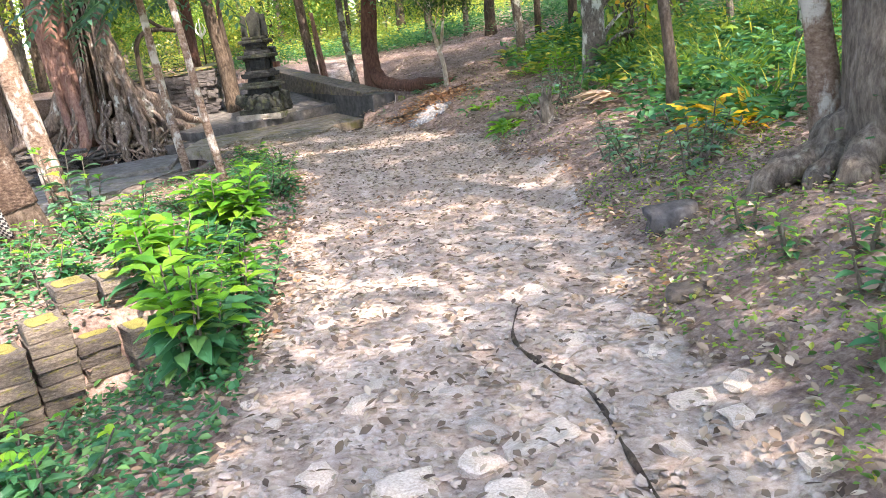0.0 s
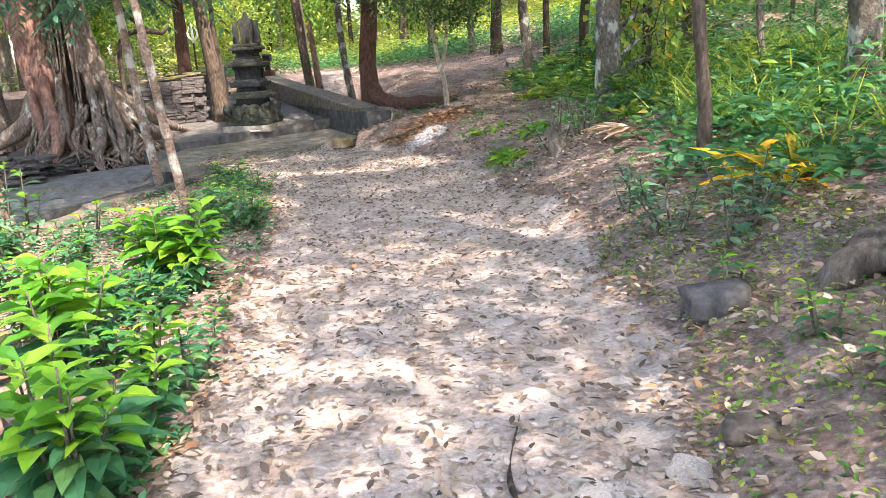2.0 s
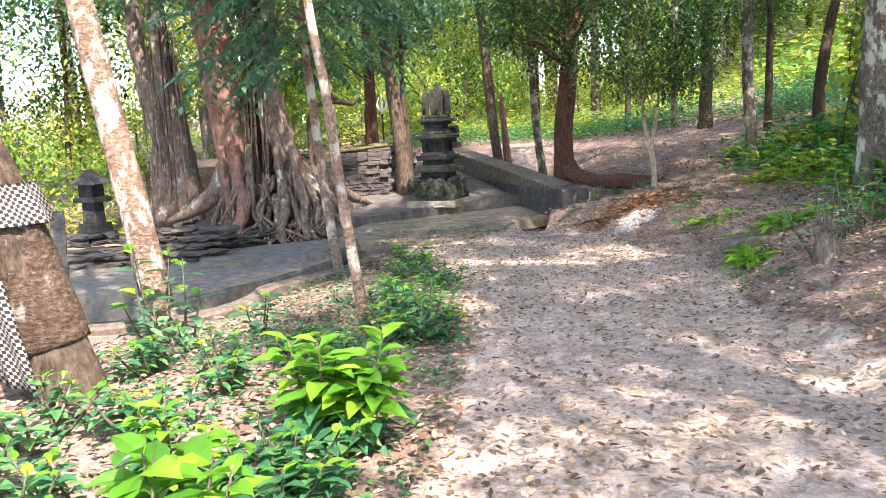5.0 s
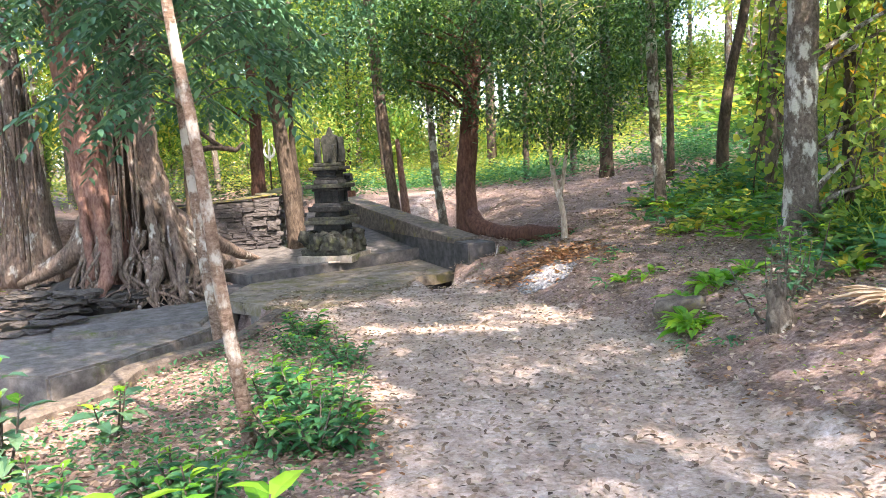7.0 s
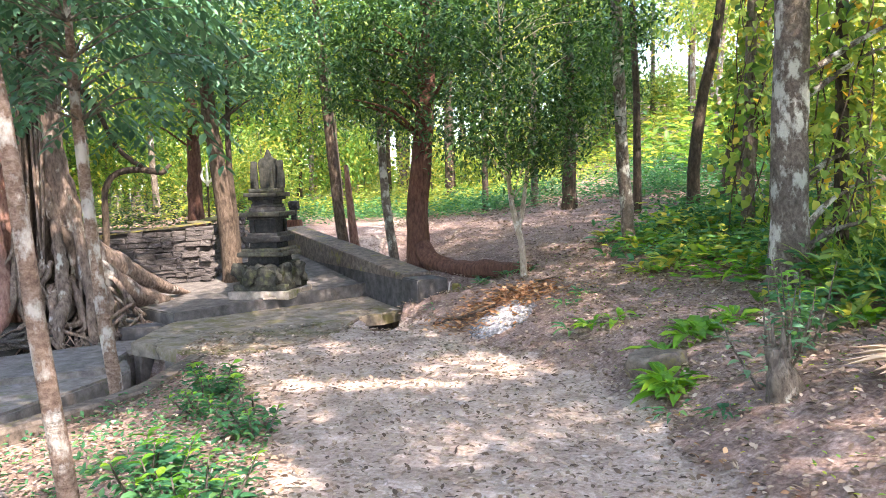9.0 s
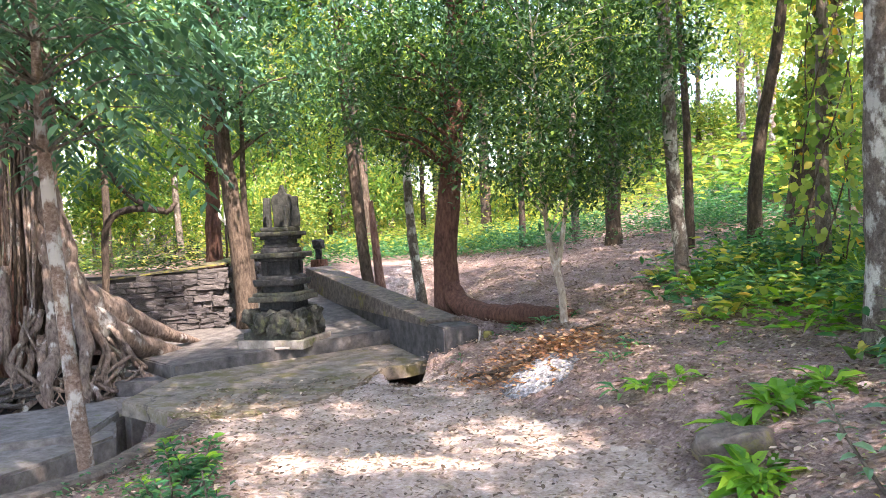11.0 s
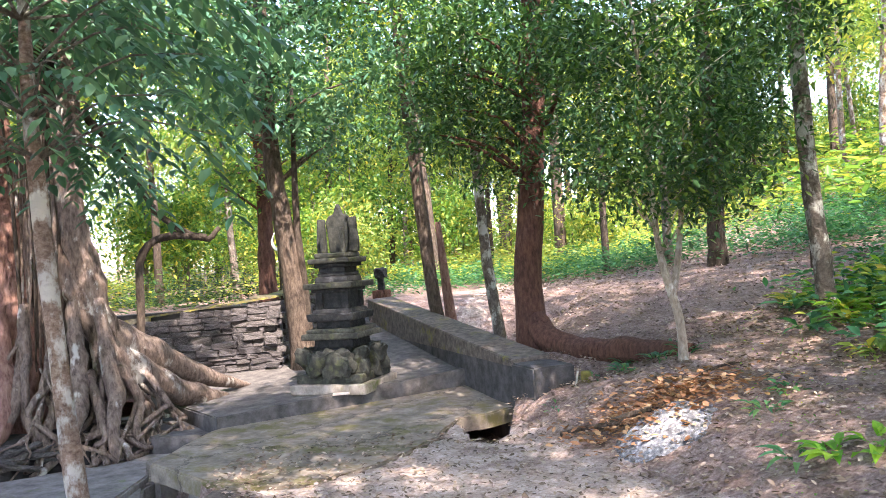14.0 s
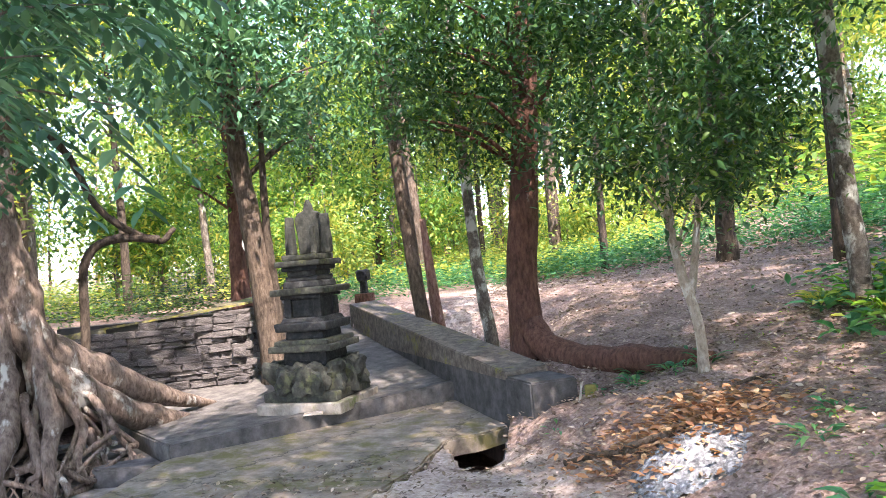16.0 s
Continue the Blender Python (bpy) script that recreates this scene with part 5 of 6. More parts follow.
litter("russet_litter", "russet fallen leaves along the path edge", in_area(-2.6, 1.5, 4, 12, 300, (0.25, 0.7)) + in_area(-1.4, -0.7, 6.0, 8.0, 60), 0.055, LEAF_DRY_RED)


def low_herbs():
    left = in_area(-4.2, -1.0, 1.5, 4.2, 4200, (0, 0.45)) + in_area(-4.2, -1.6, 4.2, 11.8, 2600, (0, 0.45)) + in_area(-5.4, -2.6, 8.5, 13.8, 1500, (0, 0.4))
    scatter_leaves("weeds", "small green weeds along the left edge of the path", "weeds", [(x, y, z + random.uniform(0.01, 0.1)) for x, y, z in left], 0.055, LEAF_HERB, 0.8, 0.55)
    right = in_area(0.6, 2.2, 2.0, 7.2, 3600, (0, 0.4)) + in_area(-0.6, 3.0, 8, 19, 1500, (0, 0.35))
    scatter_leaves("sparse_weeds", "sparse small weeds growing through the litter", "weeds", [(x, y, z + random.uniform(0.01, 0.07)) for x, y, z in right], 0.036, LEAF_MID, 0.8, 0.5)


low_herbs()


def shrub(at, height, stems, leaf, label, spread=0.25, bright=0.4, dark=None, seed=1, leaves=26, name="shrub"):
    """A broad-leaved shrub: upright stems, dark lower leaves, fresh leaves at the tips."""
    rnd = random.Random(seed)
    x, y = at
    t = thing(name, label, "shrub", (x, y, land(x, y)))
    low, high = ([], [], []), ([], [], [])
    for k in range(stems):
        a, r = rnd.uniform(0, 6.28), spread * math.sqrt(rnd.random())
        h = height * rnd.uniform(0.6, 1.0)
        top = Vector((r * math.cos(a) * 1.4, r * math.sin(a) * 1.4, h))
        pts = [Vector((r * 0.3 * math.cos(a), r * 0.3 * math.sin(a), -0.05)), Vector((r * math.cos(a), r * math.sin(a), h * 0.5)), top]
        stem(t, "stem", pts, [0.012, 0.009, 0.004], BARK_GREY, 7, 5, 0.1, k)
        line = smooth_line(pts, 20)
        for j in range(leaves):
            u = (j + 0.5) / leaves
            p = line[min(19, int((0.12 + 0.88 * u) * 19.5))]
            b = j * 2.4 + rnd.uniform(-0.5, 0.5)
            box = high if u > 1 - bright else low
            lift = -0.25 + 0.75 * u
            box[0].append(p)
            box[1].append((math.cos(b), math.sin(b), lift))
            box[2].append(leaf * rnd.uniform(0.6, 1.15) * (0.75 + 0.35 * math.sin(math.pi * u)))
    for nm, box, mat in (("foliage", low, dark or LEAF_HERB), ("young_foliage", high, LEAF_BRIGHT)):
        if box[0]:
            L = np.array(box[2])
            ups = np.array([[0, 0, 1.0]] * len(L)) + RNG.normal(0, 0.18, (len(L), 3))
            link_mesh(nm, leaves_mesh(nm, box[0], box[1], ups, L, L * 0.46, 0.3, 0.24, True), mat, t)
    return t


def rosette(at, leaf, n, mat, label, lift=0.5, slim=0.3, name="herb", spread=0.12, seed=0):
    """A low plant with arching leaves from the ground."""
    rnd = random.Random(seed + int(at[0] * 91) + int(at[1] * 57))
    x, y = at
    t = thing(name, label, "plant", (x, y, land(x, y)))
    pts, dirs, ln = [], [], []
    for _ in range(n):
        a = rnd.uniform(0, 6.28)
        r = spread * math.sqrt(rnd.random())
        pts.append((r * math.cos(a), r * math.sin(a), rnd.uniform(-0.01, 0.06)))
        dirs.append((math.cos(a), math.sin(a), rnd.uniform(0.15, 1.0) * lift * 1.6))
        ln.append(leaf * rnd.uniform(0.6, 1.15))
    ups = np.array([[0, 0, 1.0]] * n) + RNG.normal(0, 0.15, (n, 3))
    L = np.array(ln)
    link_mesh("leaves", leaves_mesh("leaves", pts, dirs, ups, L, L * slim, 0.3, 0.4, True), mat, t)
    return t


def build_plants():
    bl, dk = "leafy shrub with bright young leaves at the path edge", "low dark green broad-leaved plant on the bank"
    shrub((-1.72, 3.78), 0.8, 9, 0.2, bl, 0.2, 0.34, seed=2, leaves=26)
    shrub((-1.62, 4.15), 0.62, 6, 0.15, bl, 0.18, 0.3, seed=3)
    shrub((-2.35, 6.35), 0.62, 8, 0.24, bl, 0.22, 0.55, seed=4)
    shrub((-1.65, 4.85), 0.45, 5, 0.11, dk, 0.2, 0.15, seed=5)
    shrub((-2.75, 5.6), 0.45, 4, 0.15, bl, 0.18, 0.6, seed=6)
    shrub((-2.3, 4.85), 0.62, 6, 0.25, bl, 0.24, 0.65, seed=7, leaves=16)
    # vine-like cover by the left edge
    for k, (x, y, h) in enumerate(((-2.55, 8.6, 0.4), (-2.7, 9.4, 0.45), (-2.95, 10.2, 0.42), (-3.15, 11.0, 0.35), (-2.35, 7.5, 0.35), (-2.65, 9.0, 0.3), (-3.45, 11.9, 0.3), (-2.1, 5.5, 0.3), (-3.9, 12.9, 0.3))):
        shrub((x - 0.22 + 0.3 * math.sin(k * 2.7), y + 0.25 * math.cos(k * 1.9)), h, 8, 0.1 + 0.02 * (k % 3), "spreading green herb growing along the path edge", 0.28, 0.12, seed=50 + k, leaves=22, name="spreading_herb")
    for k, (x, y) in enumerate(((-2.9, 5.3), (-3.3, 6.2), (-2.6, 6.9), (-3.5, 7.2), (-2.2, 5.0), (-3.1, 7.7), (-2.4, 5.9), (-4.1, 7.3), (-3.6, 5.2), (-4.3, 5.6), (-3.9, 6.0), (-4.9, 6.2), (-3.2, 5.0), (-2.6, 3.4), (-2.1, 2.9), (-3.2, 3.7))):
        shrub((x, y), 0.34, 8, 0.12, "low leafy weeds over the stone blocks", 0.3, 0.1, LEAF_HERB, 70 + k, 16, "leafy_weed")
    # leggy seedlings by the pale tree
    for k, (x, y, h) in enumerate(((-4.5, 8.2, 0.9), (-4.9, 8.5, 1.0), (-4.2, 7.6, 0.6), (-4.6, 9.6, 0.55))):
        shrub((x, y), h, 3, 0.2, "leggy green seedling beside the pale trunk", 0.2, 0.15, LEAF_BLUE, 90 + k, 11, "seedling")
    # right bank
    for k, (x, y, h, s) in enumerate(((1.42, 5.9, 0.42, 0.13), (1.62, 6.3, 0.45, 0.13), (1.2, 6.6, 0.36, 0.12), (1.2, 7.7, 0.34, 0.12), (1.05, 7.4, 0.26, 0.1))):
        shrub((x, y), h, 5, s, "round-leaved dark green shrub on the litter bank", 0.22, 0.05, LEAF_BLUE, 110 + k, 14, "bank_shrub")
    for k, (x, y) in enumerate(((1.39, 3.8), (1.45, 3.1), (1.35, 4.4), (1.6, 3.5), (1.2, 5.2), (1.75, 2.9), (1.3, 2.6))):
        shrub((x, y), 0.24, 3, 0.09, "small leafy seedling on the bank", 0.08, 0.3, seed=130 + k, leaves=10, name="small_seedling")
    for k, (x, y, s, n, m) in enumerate(((0.18, 11.9, 0.24, 22, 1), (0.3, 12.75, 0.3, 26, 1), (0.6, 12.95, 0.3, 20, 1), (0.75, 13.1, 0.3, 18, 1), (0.17, 11.8, 0.28, 16, 1), (1.05, 13.2, 0.28, 14, 1), (0.36, 10.9, 0.15, 18, 0), (-0.2, 14.3, 0.24, 14, 1), (-0.42, 14.5, 0.2, 14, 0), (0.05, 14.3, 0.22, 12, 1), (0.16, 11.75, 0.22, 20, 1), (0.7, 13.3, 0.18, 16, 0), (0.1, 11.3, 0.14, 14, 0), (-0.45, 15.5, 0.16, 18, 0), (-0.2, 15.9, 0.18, 18, 0), (-2.33, 17.1, 0.12, 9, 0), (0.19, 11.6, 0.2, 14, 1))):
        rosette((x, y), s, n, LEAF_BRIGHT if m else LEAF_HERB, "bright green strap-leaved herb in the litter" if m else "small dark green herb in the litter", 0.55, 0.4 if m else 0.3, seed=k)
    rnd = random.Random(77)
    for k in range(46):
        x, y = rnd.uniform(0.2, 3.0), rnd.uniform(16.2, 19.5)
        if k > 26:
            x, y = rnd.uniform(1.3, 3.0), rnd.uniform(11.5, 16.5)
        rosette((x, y), rnd.uniform(0.2, 0.36), rnd.randint(10, 18), rnd.choice((LEAF_MID, LEAF_HERB, LEAF_BRIGHT, LEAF_YELLOW)), "large-leaved forest herb at the clearing edge", 0.8, 0.36, "large_herb", 0.1, k)
    for k in range(9):
        x, y = rnd.uniform(-2.0, -0.9), rnd.uniform(17.6, 18.4)
        rosette((x, y), 0.17, 12, LEAF_HERB, "low green herb beside the root", 0.6, 0.3, "herb", 0.1, k)
    for k in range(7):
        x, y = rnd.uniform(1.6, 2.4), rnd.uniform(6.6, 7.6)
        if k < 3:
            rosette((x, y), 0.5, 9, LEAF_GOLD, "golden yellowing fern-like plant on the bank", 0.7, 0.2, "yellow_plant", 0.08, k)
    # stump sprouts
    shrub((0.75, 11.1), 0.75, 5, 0.12, "bluish compound-leaved sprout behind the stump", 0.3, 0.1, LEAF_BLUE, 171, 14, "sprout")
    shrub((1.1, 11.6), 0.8, 6, 0.14, "green leafy sprout on the bank", 0.35, 0.3, LEAF_HERB, 172, 14, "sprout")


build_plants()


# ---- stones and loose things ----
STONE_MESHES = []
for k in range(9):
    bm = rock_bm((1, 1, 0.62), k * 1.7 + 0.4, 2, 0.45)
    me = bpy.data.meshes.new("stone")
    bm.to_mesh(me)
    bm.free()
    me.materials.append(PALESTONE)
    STONE_MESHES.append(me)


def stone(x, y, sx, sy, sz, turn, k, label="pale rounded stone bedded in the path"):
    ob = new("stone", STONE_MESHES[k % 9])
    ob.location = (x, y, land(x, y) + sz * 0.12)
    ob.scale, ob.rotation_euler = (sx, sy, sz), (0.12 * math.sin(k), 0.12 * math.cos(k), turn)
    return tagged(ob, label, "stone", "loose stones")


def build_stones():
    for k, (x, y, sx, sy, sz) in enumerate(((-0.27, 3.08, 0.1, 0.05, 0.05), (-0.14, 2.73, 0.055, 0.11, 0.06), (-0.63, 3.23, 0.06, 0.05, 0.05), (-0.74, 2.45, 0.08, 0.09, 0.06), (-0.41, 2.36, 0.13, 0.1, 0.07), (-0.68, 3.07, 0.11, 0.07, 0.04), (-0.16, 2.5, 0.09, 0.1, 0.06), (-0.05, 2.3, 0.12, 0.08, 0.06), (0.87, 2.89, 0.09, 0.06, 0.03), (0.8, 2.65, 0.08, 0.07, 0.05), (0.72, 3.4, 0.2, 0.15, 0.03), (0.54, 4.07, 0.16, 0.1, 0.025), (0.65, 3.75, 0.12, 0.1, 0.03), (0.55, 2.5, 0.08, 0.06, 0.04), (0.92, 2.25, 0.07, 0.06, 0.04), (-0.15, 6.55, 0.11, 0.07, 0.04), (-0.1, 6.2, 0.1, 0.07, 0.05), (-0.56, 13.3, 0.08, 0.05, 0.04), (1.25, 13.0, 0.07, 0.05, 0.05))):
        stone(x, y, sx, sy, sz, k * 0.9, k)
    stone(0.06, 2.66, 0.2, 0.11, 0.05, 0.55, 4, "flat pinkish slab of stone lying on the path")
    stone(-0.55, 3.09, 0.045, 0.04, 0.035, 0, 3, "small red stone on the path").data = STONE_MESHES[3].copy()
    for x, y, s, mat, label in ((1.1, 5.1, (0.22, 0.17, 0.16), WALLSTONE, "grey boulder at the foot of the bank"), (0.92, 3.9, (0.14, 0.1, 0.07), TUFF, "mossy flat stone at the path edge"), (0.17, 12.4, (0.3, 0.22, 0.2), TUFF, "mossy boulder under the herbs")):
        ob = part("boulder", rock_bm(s, x * 9, 3, 0.4), mat, None, "", True)
        ob.location = (x, y, land(x, y) + s[2] * 0.2)
        tagged(ob, label, "stone")
    rnd = random.Random(15)
    for k in range(150):
        y = rnd.uniform(2.0, 15.5) if k % 2 else rnd.uniform(2.0, 6.5)
        x = lerp_table(y, PATH_X) + rnd.uniform(-1, 1) * lerp_table(y, PATH_W)
        s = rnd.uniform(0.025, 0.07) * (1.2 if y < 6 else 0.9)
        stone(x, y, s * rnd.uniform(0.8, 1.5), s, s * rnd.uniform(0.3, 0.7), rnd.uniform(0, 6.28), k)


build_stones()


def gravel():
    """Small chips pressed into the path."""
    rnd = random.Random(8)
    base = bmesh.new()
    bmesh.ops.create_icosphere(base, subdivisions=1, radius=1)
    bv = np.array([v.co[:] for v in base.verts])
    bf = np.array([[v.index for v in f.verts] for f in base.faces])
    base.free()
    n = 5000
    vs, fs = [], []
    for k in range(n):
        y = 1.9 + 14.0 * rnd.random() ** 1.7
        x = lerp_table(y, PATH_X) + rnd.uniform(-1.05, 1.05) * lerp_table(y, PATH_W)
        s = 0.006 + 0.022 * rnd.random() ** 2.6
        a = rnd.uniform(0, 6.28)
        sc = np.array([rnd.uniform(0.7, 1.6), rnd.uniform(0.6, 1.1), rnd.uniform(0.3, 0.7)]) * s
        w = bv * (1 + 0.25 * RNG.normal(size=bv.shape)) * sc
        c, d = math.cos(a), math.sin(a)
        w = np.stack([w[:, 0] * c - w[:, 1] * d, w[:, 0] * d + w[:, 1] * c, w[:, 2]], 1)
        vs.append(w + (x, y, land(x, y) + s * 0.1 + 0.008))
        fs.append(bf + k * len(bv))
    me = bpy.data.meshes.new("gravel")
    me.from_pydata(np.concatenate(vs).tolist(), [], np.concatenate(fs).tolist())
    ob = link_mesh("gravel", me, GRAVEL)
    tagged(ob, "pale gravel and stone chips on the path", "gravel", kind="stuff")


gravel()


def build_loose():
    # dark root lying across the path
    pts = [(0.46, 1.9), (0.37, 2.45), (0.3, 3.0), (0.14, 3.33), (0.0, 3.72), (0.05, 4.24)]
    bm = bmesh.new()
    tube_into(bm, smooth_line([(x, y, land(x, y) + 0.008) for x, y in pts], 60), [(0.01 + 0.005 * math.sin(k * 0.7)) * (1 - 0.8 * sstep(44, 59, k)) for k in range(60)], 6, 0.5, 2)
    tagged(part("surface_root", bm, BARK_BROWN, None, "", True), "thin dark root lying along the path", "root")
    # ash heap
    x, y = -1.26, 15.85
    bm = bmesh.new()
    bmesh.ops.create_grid(bm, x_segments=44, y_segments=44, size=1.0)
    for v in bm.verts:
        q = Vector((v.co.x * 0.46, v.co.y * 0.42, 0))
        edge = 1 - v.co.x ** 2 - v.co.y ** 2 + 0.35 * noise.noise(q * 4)
        q.z = land(x + q.x, y + q.y) + 0.1 * max(-0.4, min(edge, 0.75)) + 0.022 * noise.noise(q * 16) + 0.012 * noise.noise(q * 40)
        v.co = q + Vector((x, y, 0))
    ob = part("ash_mound", bm, ASH, None, "", True)
    tagged(ob, "heap of white and grey ash from burnt leaves", "ash")
    rnd = random.Random(2)
    pts = []
    for _ in range(1100):
        px, py = x + rnd.gauss(0, 0.45), y + 0.42 + rnd.gauss(0, 0.28)
        pts.append((px, py, land(px, py) + rnd.uniform(0, 0.06)))
    litter("leaf_pile", "orange dry leaves raked round the ash heap", pts, 0.08, LEAF_DRY_RED)
    for a, b, r in (((-2.25, 16.4, 0.03), (-1.65, 16.2, 0.05), 0.025), ((-1.9, 16.3, 0.04), (-1.35, 16.15, 0.08), 0.03), ((-0.9, 16.7, 0.04), (-0.5, 16.9, 0.06), 0.015)):
        bm = bmesh.new()
        p0, p1 = (Vector((q[0], q[1], land(q[0], q[1]) + q[2])) for q in (a, b))
        tube_into(bm, smooth_line([p0, p0.lerp(p1, 0.5) + Vector((0, 0, 0.02)), p1], 9), [r] * 9, 7, 0.3, r * 100)
        tagged(part("stick", bm, BARK_BROWN, None, "", True), "charred stick beside the ash heap", "stick")
    bm = bmesh.new()
    tube_into(bm, smooth_line([(-2.3, 17.55, land(-2.3, 17.5) + 0.0), (-2.17, 17.68, -0.12), (-2.12, 17.72, 0.1)], 9), [0.012] * 9, 6, 0.2, 1)
    tagged(part("stick", bm, BARK_PALE, None, "", True), "thin pale stick leaning on the wall end", "stick")
    # yellow mossy post stump at the wall end
    z = land(-2.05, 17.95)
    ob = part("marker_stone", box_bm((0.13, 0.11, 0.24), 0.03, 0.02, 2, 4, 0.85), YELLOW)
    ob.location = (-2.05, 18.0, z - 0.1)
    tagged(ob, "small yellow mossy marker stone beside the wall", "marker")
    # stump on the bank
    x, y = 0.72, 10.8
    t = thing("tree_stump", "weathered grey broken tree stump on the bank", "stump", (x, y, land(x, y)))
    stem(t, "trunk", [(0, 0, -0.15), (0, 0, 0.1), (-0.02, 0, 0.36)], [0.15, 0.1, 0.075], BARK_GREY, 12, 14, 0.5, 6, 0.1)
    for k in range(7):
        a = k * 0.9
        stem(t, "splinter", [(0.05 * math.cos(a), 0.05 * math.sin(a), 0.3), (0.055 * math.cos(a), 0.055 * math.sin(a), 0.44 + 0.08 * math.sin(k * 2.7))], [0.025, 0.006], BARK_GREY, 4, 5, 0.3, k)
    # dead palm frond
    x, y = 1.62, 10.4
    t = thing("palm_frond", "dry tan fallen palm frond on the bank", "frond", (x, y, land(x, y) + 0.06))
    pts, dirs = [], []
    for k in range(11):
        a = 2.2 + k * 0.2
        pts.append((0, 0, 0.02 * (k % 3)))
        dirs.append((math.cos(a), math.sin(a), 0.12 + 0.04 * math.sin(k * 2.0)))
    link_mesh("frond_blade", leaves_mesh("frond_blade", pts, dirs, [(0, 0, 1)] * 11, np.array([0.6 + 0.1 * math.sin(k * 3) for k in range(11)]), 0.09, 0.6, 0.1, True), FROND, t)
    stem(t, "stalk", [(0, 0, 0.02), (0.25, 0.2, 0.05), (0.5, 0.45, 0.1)], [0.02, 0.018, 0.015], BARK_PALE, 8, 6, 0.2, 1)
    ob = part("upright_slab", box_bm((0.24, 0.07, 1.12), 0.015, 0.01, 2, 3, 0.9), WALLSTONE)
    ob.location, ob.rotation_euler = (-10.1, 13.05, -0.68), (0, 0.06, 0.5)
    tagged(ob, "thin upright grey stone slab beside the channel", "stone")
    # white trident ornament
    t = thing("trident", "white metal trident ornament on a dark post", "ornament", (-8.02, 22.75, 0.75))
    stem(t, "post", [(0, 0, -0.1), (0, 0, 0.6), (0, 0, 1.05)], [0.03, 0.025, 0.025], BARK_DARK, 6, 8, 0.1, 1)
    stem(t, "prong", [(0, 0, 1.05), (0, 0, 1.3), (0, 0, 1.58)], [0.03, 0.035, 0.008], WHITE_METAL, 8, 8, 0.0, 1)
    for s in (-1, 1):
        stem(t, "prong", [(0, 0, 1.12), (0.1 * s, 0, 1.2), (0.13 * s, 0, 1.32), (0.07 * s, 0, 1.48)], [0.03, 0.032, 0.026, 0.008], WHITE_METAL, 12, 8, 0.0, 1)


build_loose()


def build_cloth_tree():
    """A trunk wrapped in palm fibre and a black and white checked cloth."""
    x, y = -4.25, 6.7
    b = (x, y, land(x, y) - 0.1)
    lean = lambda z: (-0.26 * z - 0.03 * z * z, 0.0, z)
    t = tree("wrapped_tree", "leaning trunk wrapped in a checked cloth and palm fibre", b,
             [lean(-0.2), lean(0.1), lean(0.9), lean(1.8), lean(3.0), lean(6.0)], [0.27, 0.22, 0.2, 0.18, 0.16, 0.08], BARK_BROWN,
             [((-2.4, 0, 6.2), (2.4, 2.4, 1.4), 55, 45, 0.18, LEAF_DARK)], 8, 61, flute=0.05)
    stem(t, "fibre_wrap", [lean(0.42), lean(0.8), lean(1.15)], [0.224, 0.218, 0.208], FIBRE, 24, 26, 0.05, 8, 0, "shaggy brown palm fibre wrapping")

    def cloth(name, z0, z1, a0, a1, off, flare, label):
        bm = bmesh.new()
        uv = bm.loops.layers.uv.new("uv")
        nu, nv = 30, 18
        grid = []
        for j in range(nv + 1):
            v = j / nv
            z = z0 + (z1 - z0) * v
            c = Vector(lean(z))
            row = []
            for i in range(nu + 1):
                u = i / nu
                a = a0 + (a1 - a0) * u
                r = 0.2 + off + flare * (1 - v) * (0.6 + 0.4 * math.sin(a * 4)) + 0.018 * math.sin(a * 9 + v * 2)
                row.append(bm.verts.new(c + Vector((math.cos(a) * r, math.sin(a) * r, 0))))
            grid.append(row)
        wide, tall = abs(a1 - a0) * 0.24 / 0.021, abs(z1 - z0) / 0.021
        for j in range(nv):
            for i in range(nu):
                f = bm.faces.new((grid[j][i], grid[j][i + 1], grid[j + 1][i + 1], grid[j + 1][i]))
                for lp, (di, dj) in zip(f.loops, ((0, 0), (1, 0), (1, 1), (0, 1))):
                    lp[uv].uv = ((i + di) / nu * wide, (j + dj) / nv * tall)
        bmesh.ops.solidify(bm, geom=bm.faces[:], thickness=0.008)
        part(name, bm, CHECK, t, label, True)

    cloth("cloth", 0.25, 1.25, -2.9, -1.2, 0.09, 0.06, "hanging black and white checked cloth")
    cloth("cloth_sash", 1.2, 1.45, -3.6, 2.6, 0.05, 0.03, "checked cloth sash")


build_cloth_tree()


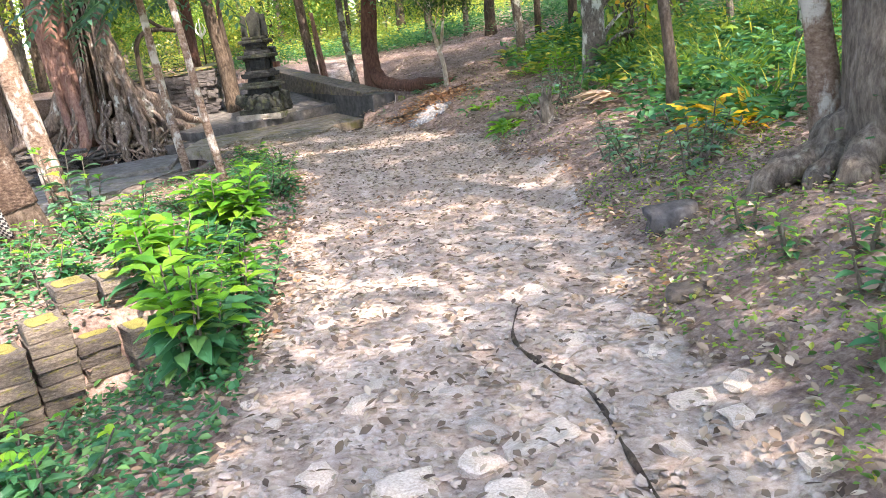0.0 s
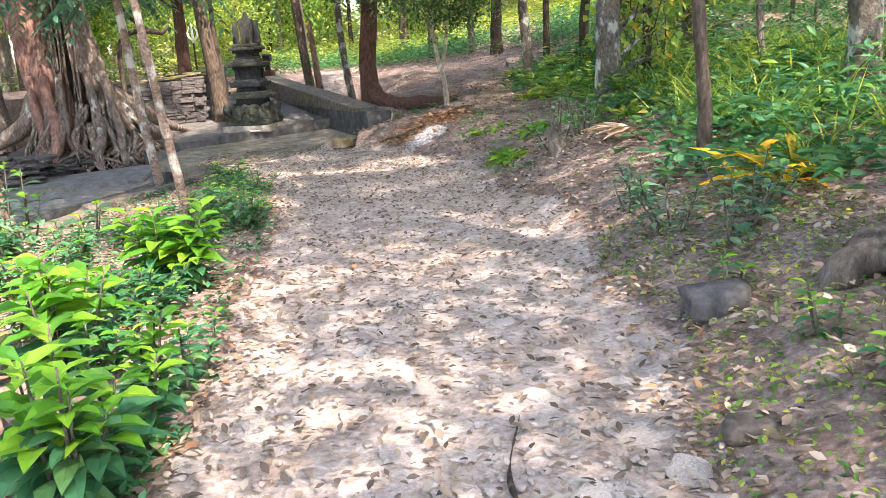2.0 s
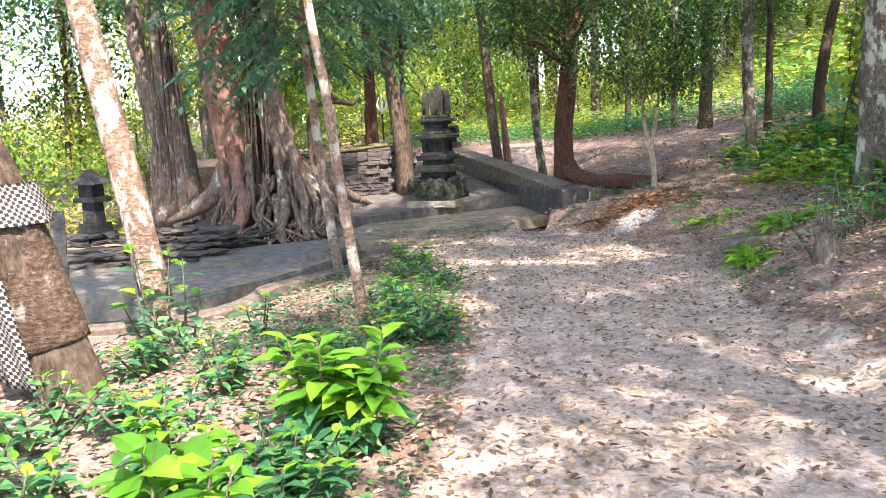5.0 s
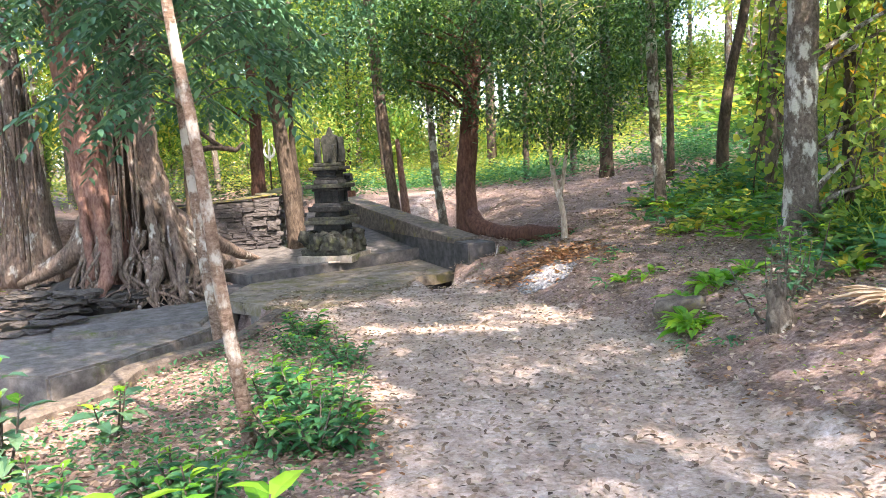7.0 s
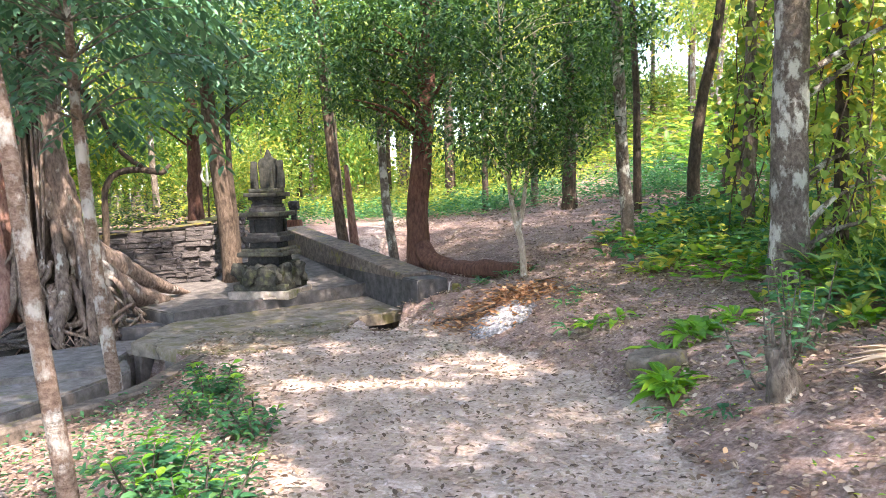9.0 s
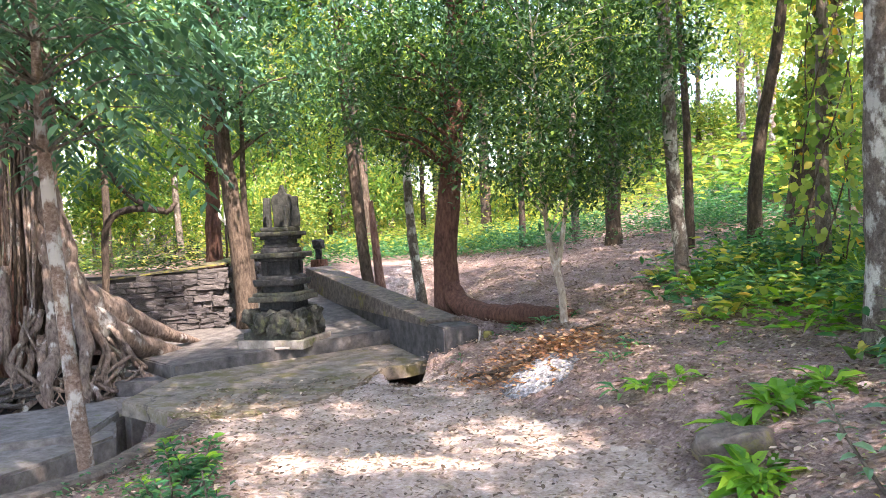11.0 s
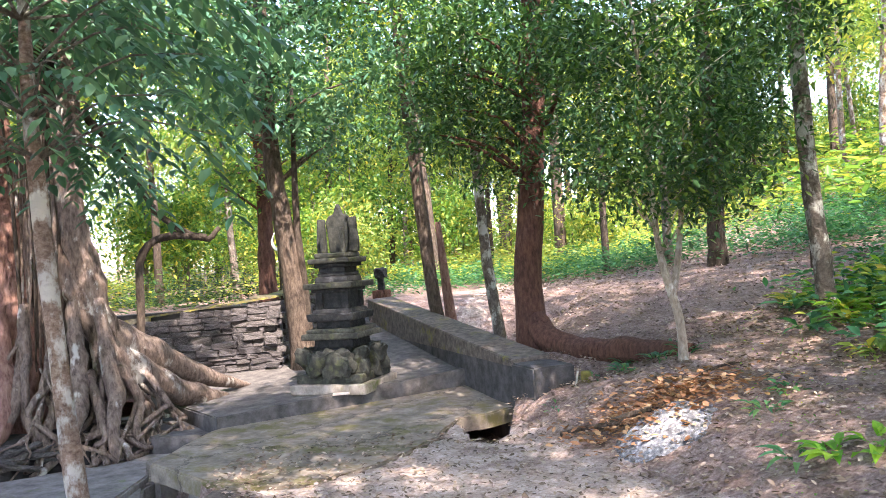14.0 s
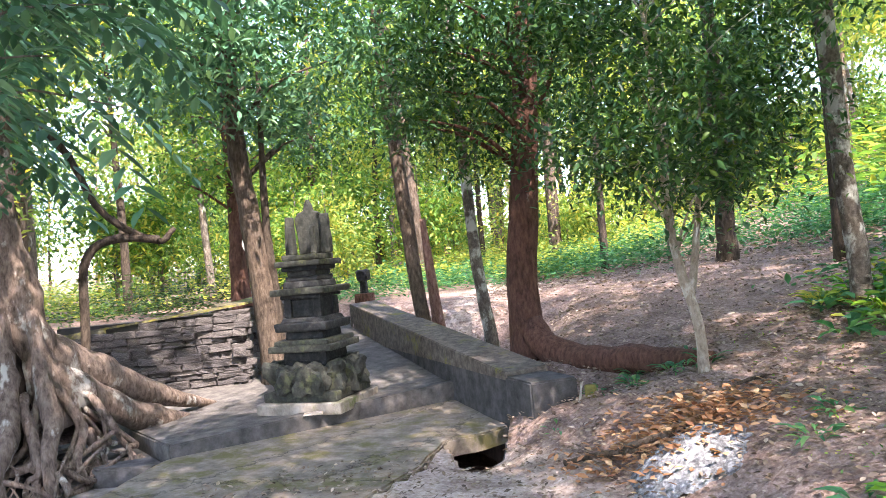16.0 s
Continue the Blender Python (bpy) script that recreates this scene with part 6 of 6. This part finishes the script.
def build_stone_blocks():
    """Squared tuff blocks stacked at the edge of the bank."""
    t = thing("block_wall", "stack of squared weathered stone blocks with mossy tops", "wall", (-2.62, 4.42, -0.58))
    t.rotation_euler = (0, 0, radians(43))
    rnd = random.Random(9)
    meshes = []
    MOSS_MESH = bpy.data.meshes.new("moss")
    bm = rock_bm((1, 1, 1), 5, 2, 0.6)
    bm.to_mesh(MOSS_MESH)
    bm.free()
    MOSS_MESH.materials.append(YELLOW)
    for k in range(6):
        bm = box_bm((1, 1, 1), 0.05, 0.07, 1, k * 1.9)
        me = bpy.data.meshes.new("block")
        bm.to_mesh(me)
        bm.free()
        me.materials.append(TUFF)
        meshes.append(me)
    x = -1.5
    while x < 0.5:
        w = rnd.uniform(0.2, 0.3)
        for deep in (0, 1):
            n = rnd.randint(4, 7) + deep if x < 0.2 else rnd.randint(3, 4)
            push = deep * 0.3 + rnd.uniform(-0.1, 0.08)
            for row in range(n):
                ob = new("block", rnd.choice(meshes))
                ob.parent = t
                ob.scale = (w * 0.9, 0.28, 0.086)
                ob.location = (x + w / 2 + rnd.uniform(-0.012, 0.012), push + rnd.uniform(-0.015, 0.015), row * 0.09)
                ob.rotation_euler = (0, rnd.uniform(-0.02, 0.02), rnd.uniform(-0.05, 0.05))
            ob = new("moss", rnd.choice(meshes))
            ob.parent = t
            ob.data = MOSS_MESH
            ob.scale, ob.location = (w * 0.38, 0.12, 0.012), (x + w / 2, push, n * 0.09)
        x += w


build_stone_blocks()


def build_rubble():
    """Rubble stones heaped under the fig and behind the channel."""
    rnd = random.Random(31)
    t = thing("rubble_mound", "heap of dark rubble stones under the fig roots", "rubble", (-9.25, 16.95, -0.66))
    meshes = []
    for k in range(7):
        bm = rock_bm((1, 1, 0.6), k + 20, 2, 0.5)
        me = bpy.data.meshes.new("rubble_stone")
        bm.to_mesh(me)
        bm.free()
        me.materials.append(RUBBLE)
        meshes.append(me)
    bm = bmesh.new()
    bmesh.ops.create_icosphere(bm, subdivisions=4, radius=1)
    for v in bm.verts:
        v.co = Vector((v.co.x * 1.45, v.co.y * 1.35, v.co.z * 0.5)) * (1 + 0.2 * noise.noise(v.co * 2.2))
    # near-black core paints the shade of the hollow behind the roots
    part("shade_core", bm, MORTAR_SHADE, t)
    for k in range(150):
        a = rnd.uniform(-3.2, 1.2)
        u = rnd.random() ** 0.7
        r = 0.7 + 0.75 * u
        s = rnd.uniform(0.07, 0.17)
        ob = new("rubble_stone", rnd.choice(meshes))
        ob.parent = t
        ob.location = (r * math.cos(a), r * math.sin(a) * 0.95, 0.5 * math.sqrt(max(0.0, 1 - (r / 1.5) ** 2)) * rnd.uniform(0.75, 1.0) + 0.02)
        ob.scale, ob.rotation_euler = (s * 1.6, s * 1.1, s * 0.5), (rnd.uniform(-0.3, 0.3), rnd.uniform(-0.3, 0.3), rnd.uniform(0, 6.28))
    t = thing("rubble_bank", "low bank of dark flat stones behind the channel", "rubble", (-10.6, 13.9, -0.66))
    for row in range(5):
        for k in range(17):
            s = rnd.uniform(0.12, 0.22)
            ob = new("rubble_stone", rnd.choice(meshes))
            ob.parent = t
            x = -2.6 + k * 0.3 + rnd.uniform(-0.1, 0.1)
            ob.location = (x, 0.55 * x * 0.6 + 0.16 * row + rnd.uniform(-0.05, 0.05), 0.04 + row * 0.11)
            ob.scale, ob.rotation_euler = (s * 1.6, s * 1.1, 0.09), (0, rnd.uniform(-0.15, 0.15), rnd.uniform(0, 6.28))


build_rubble()
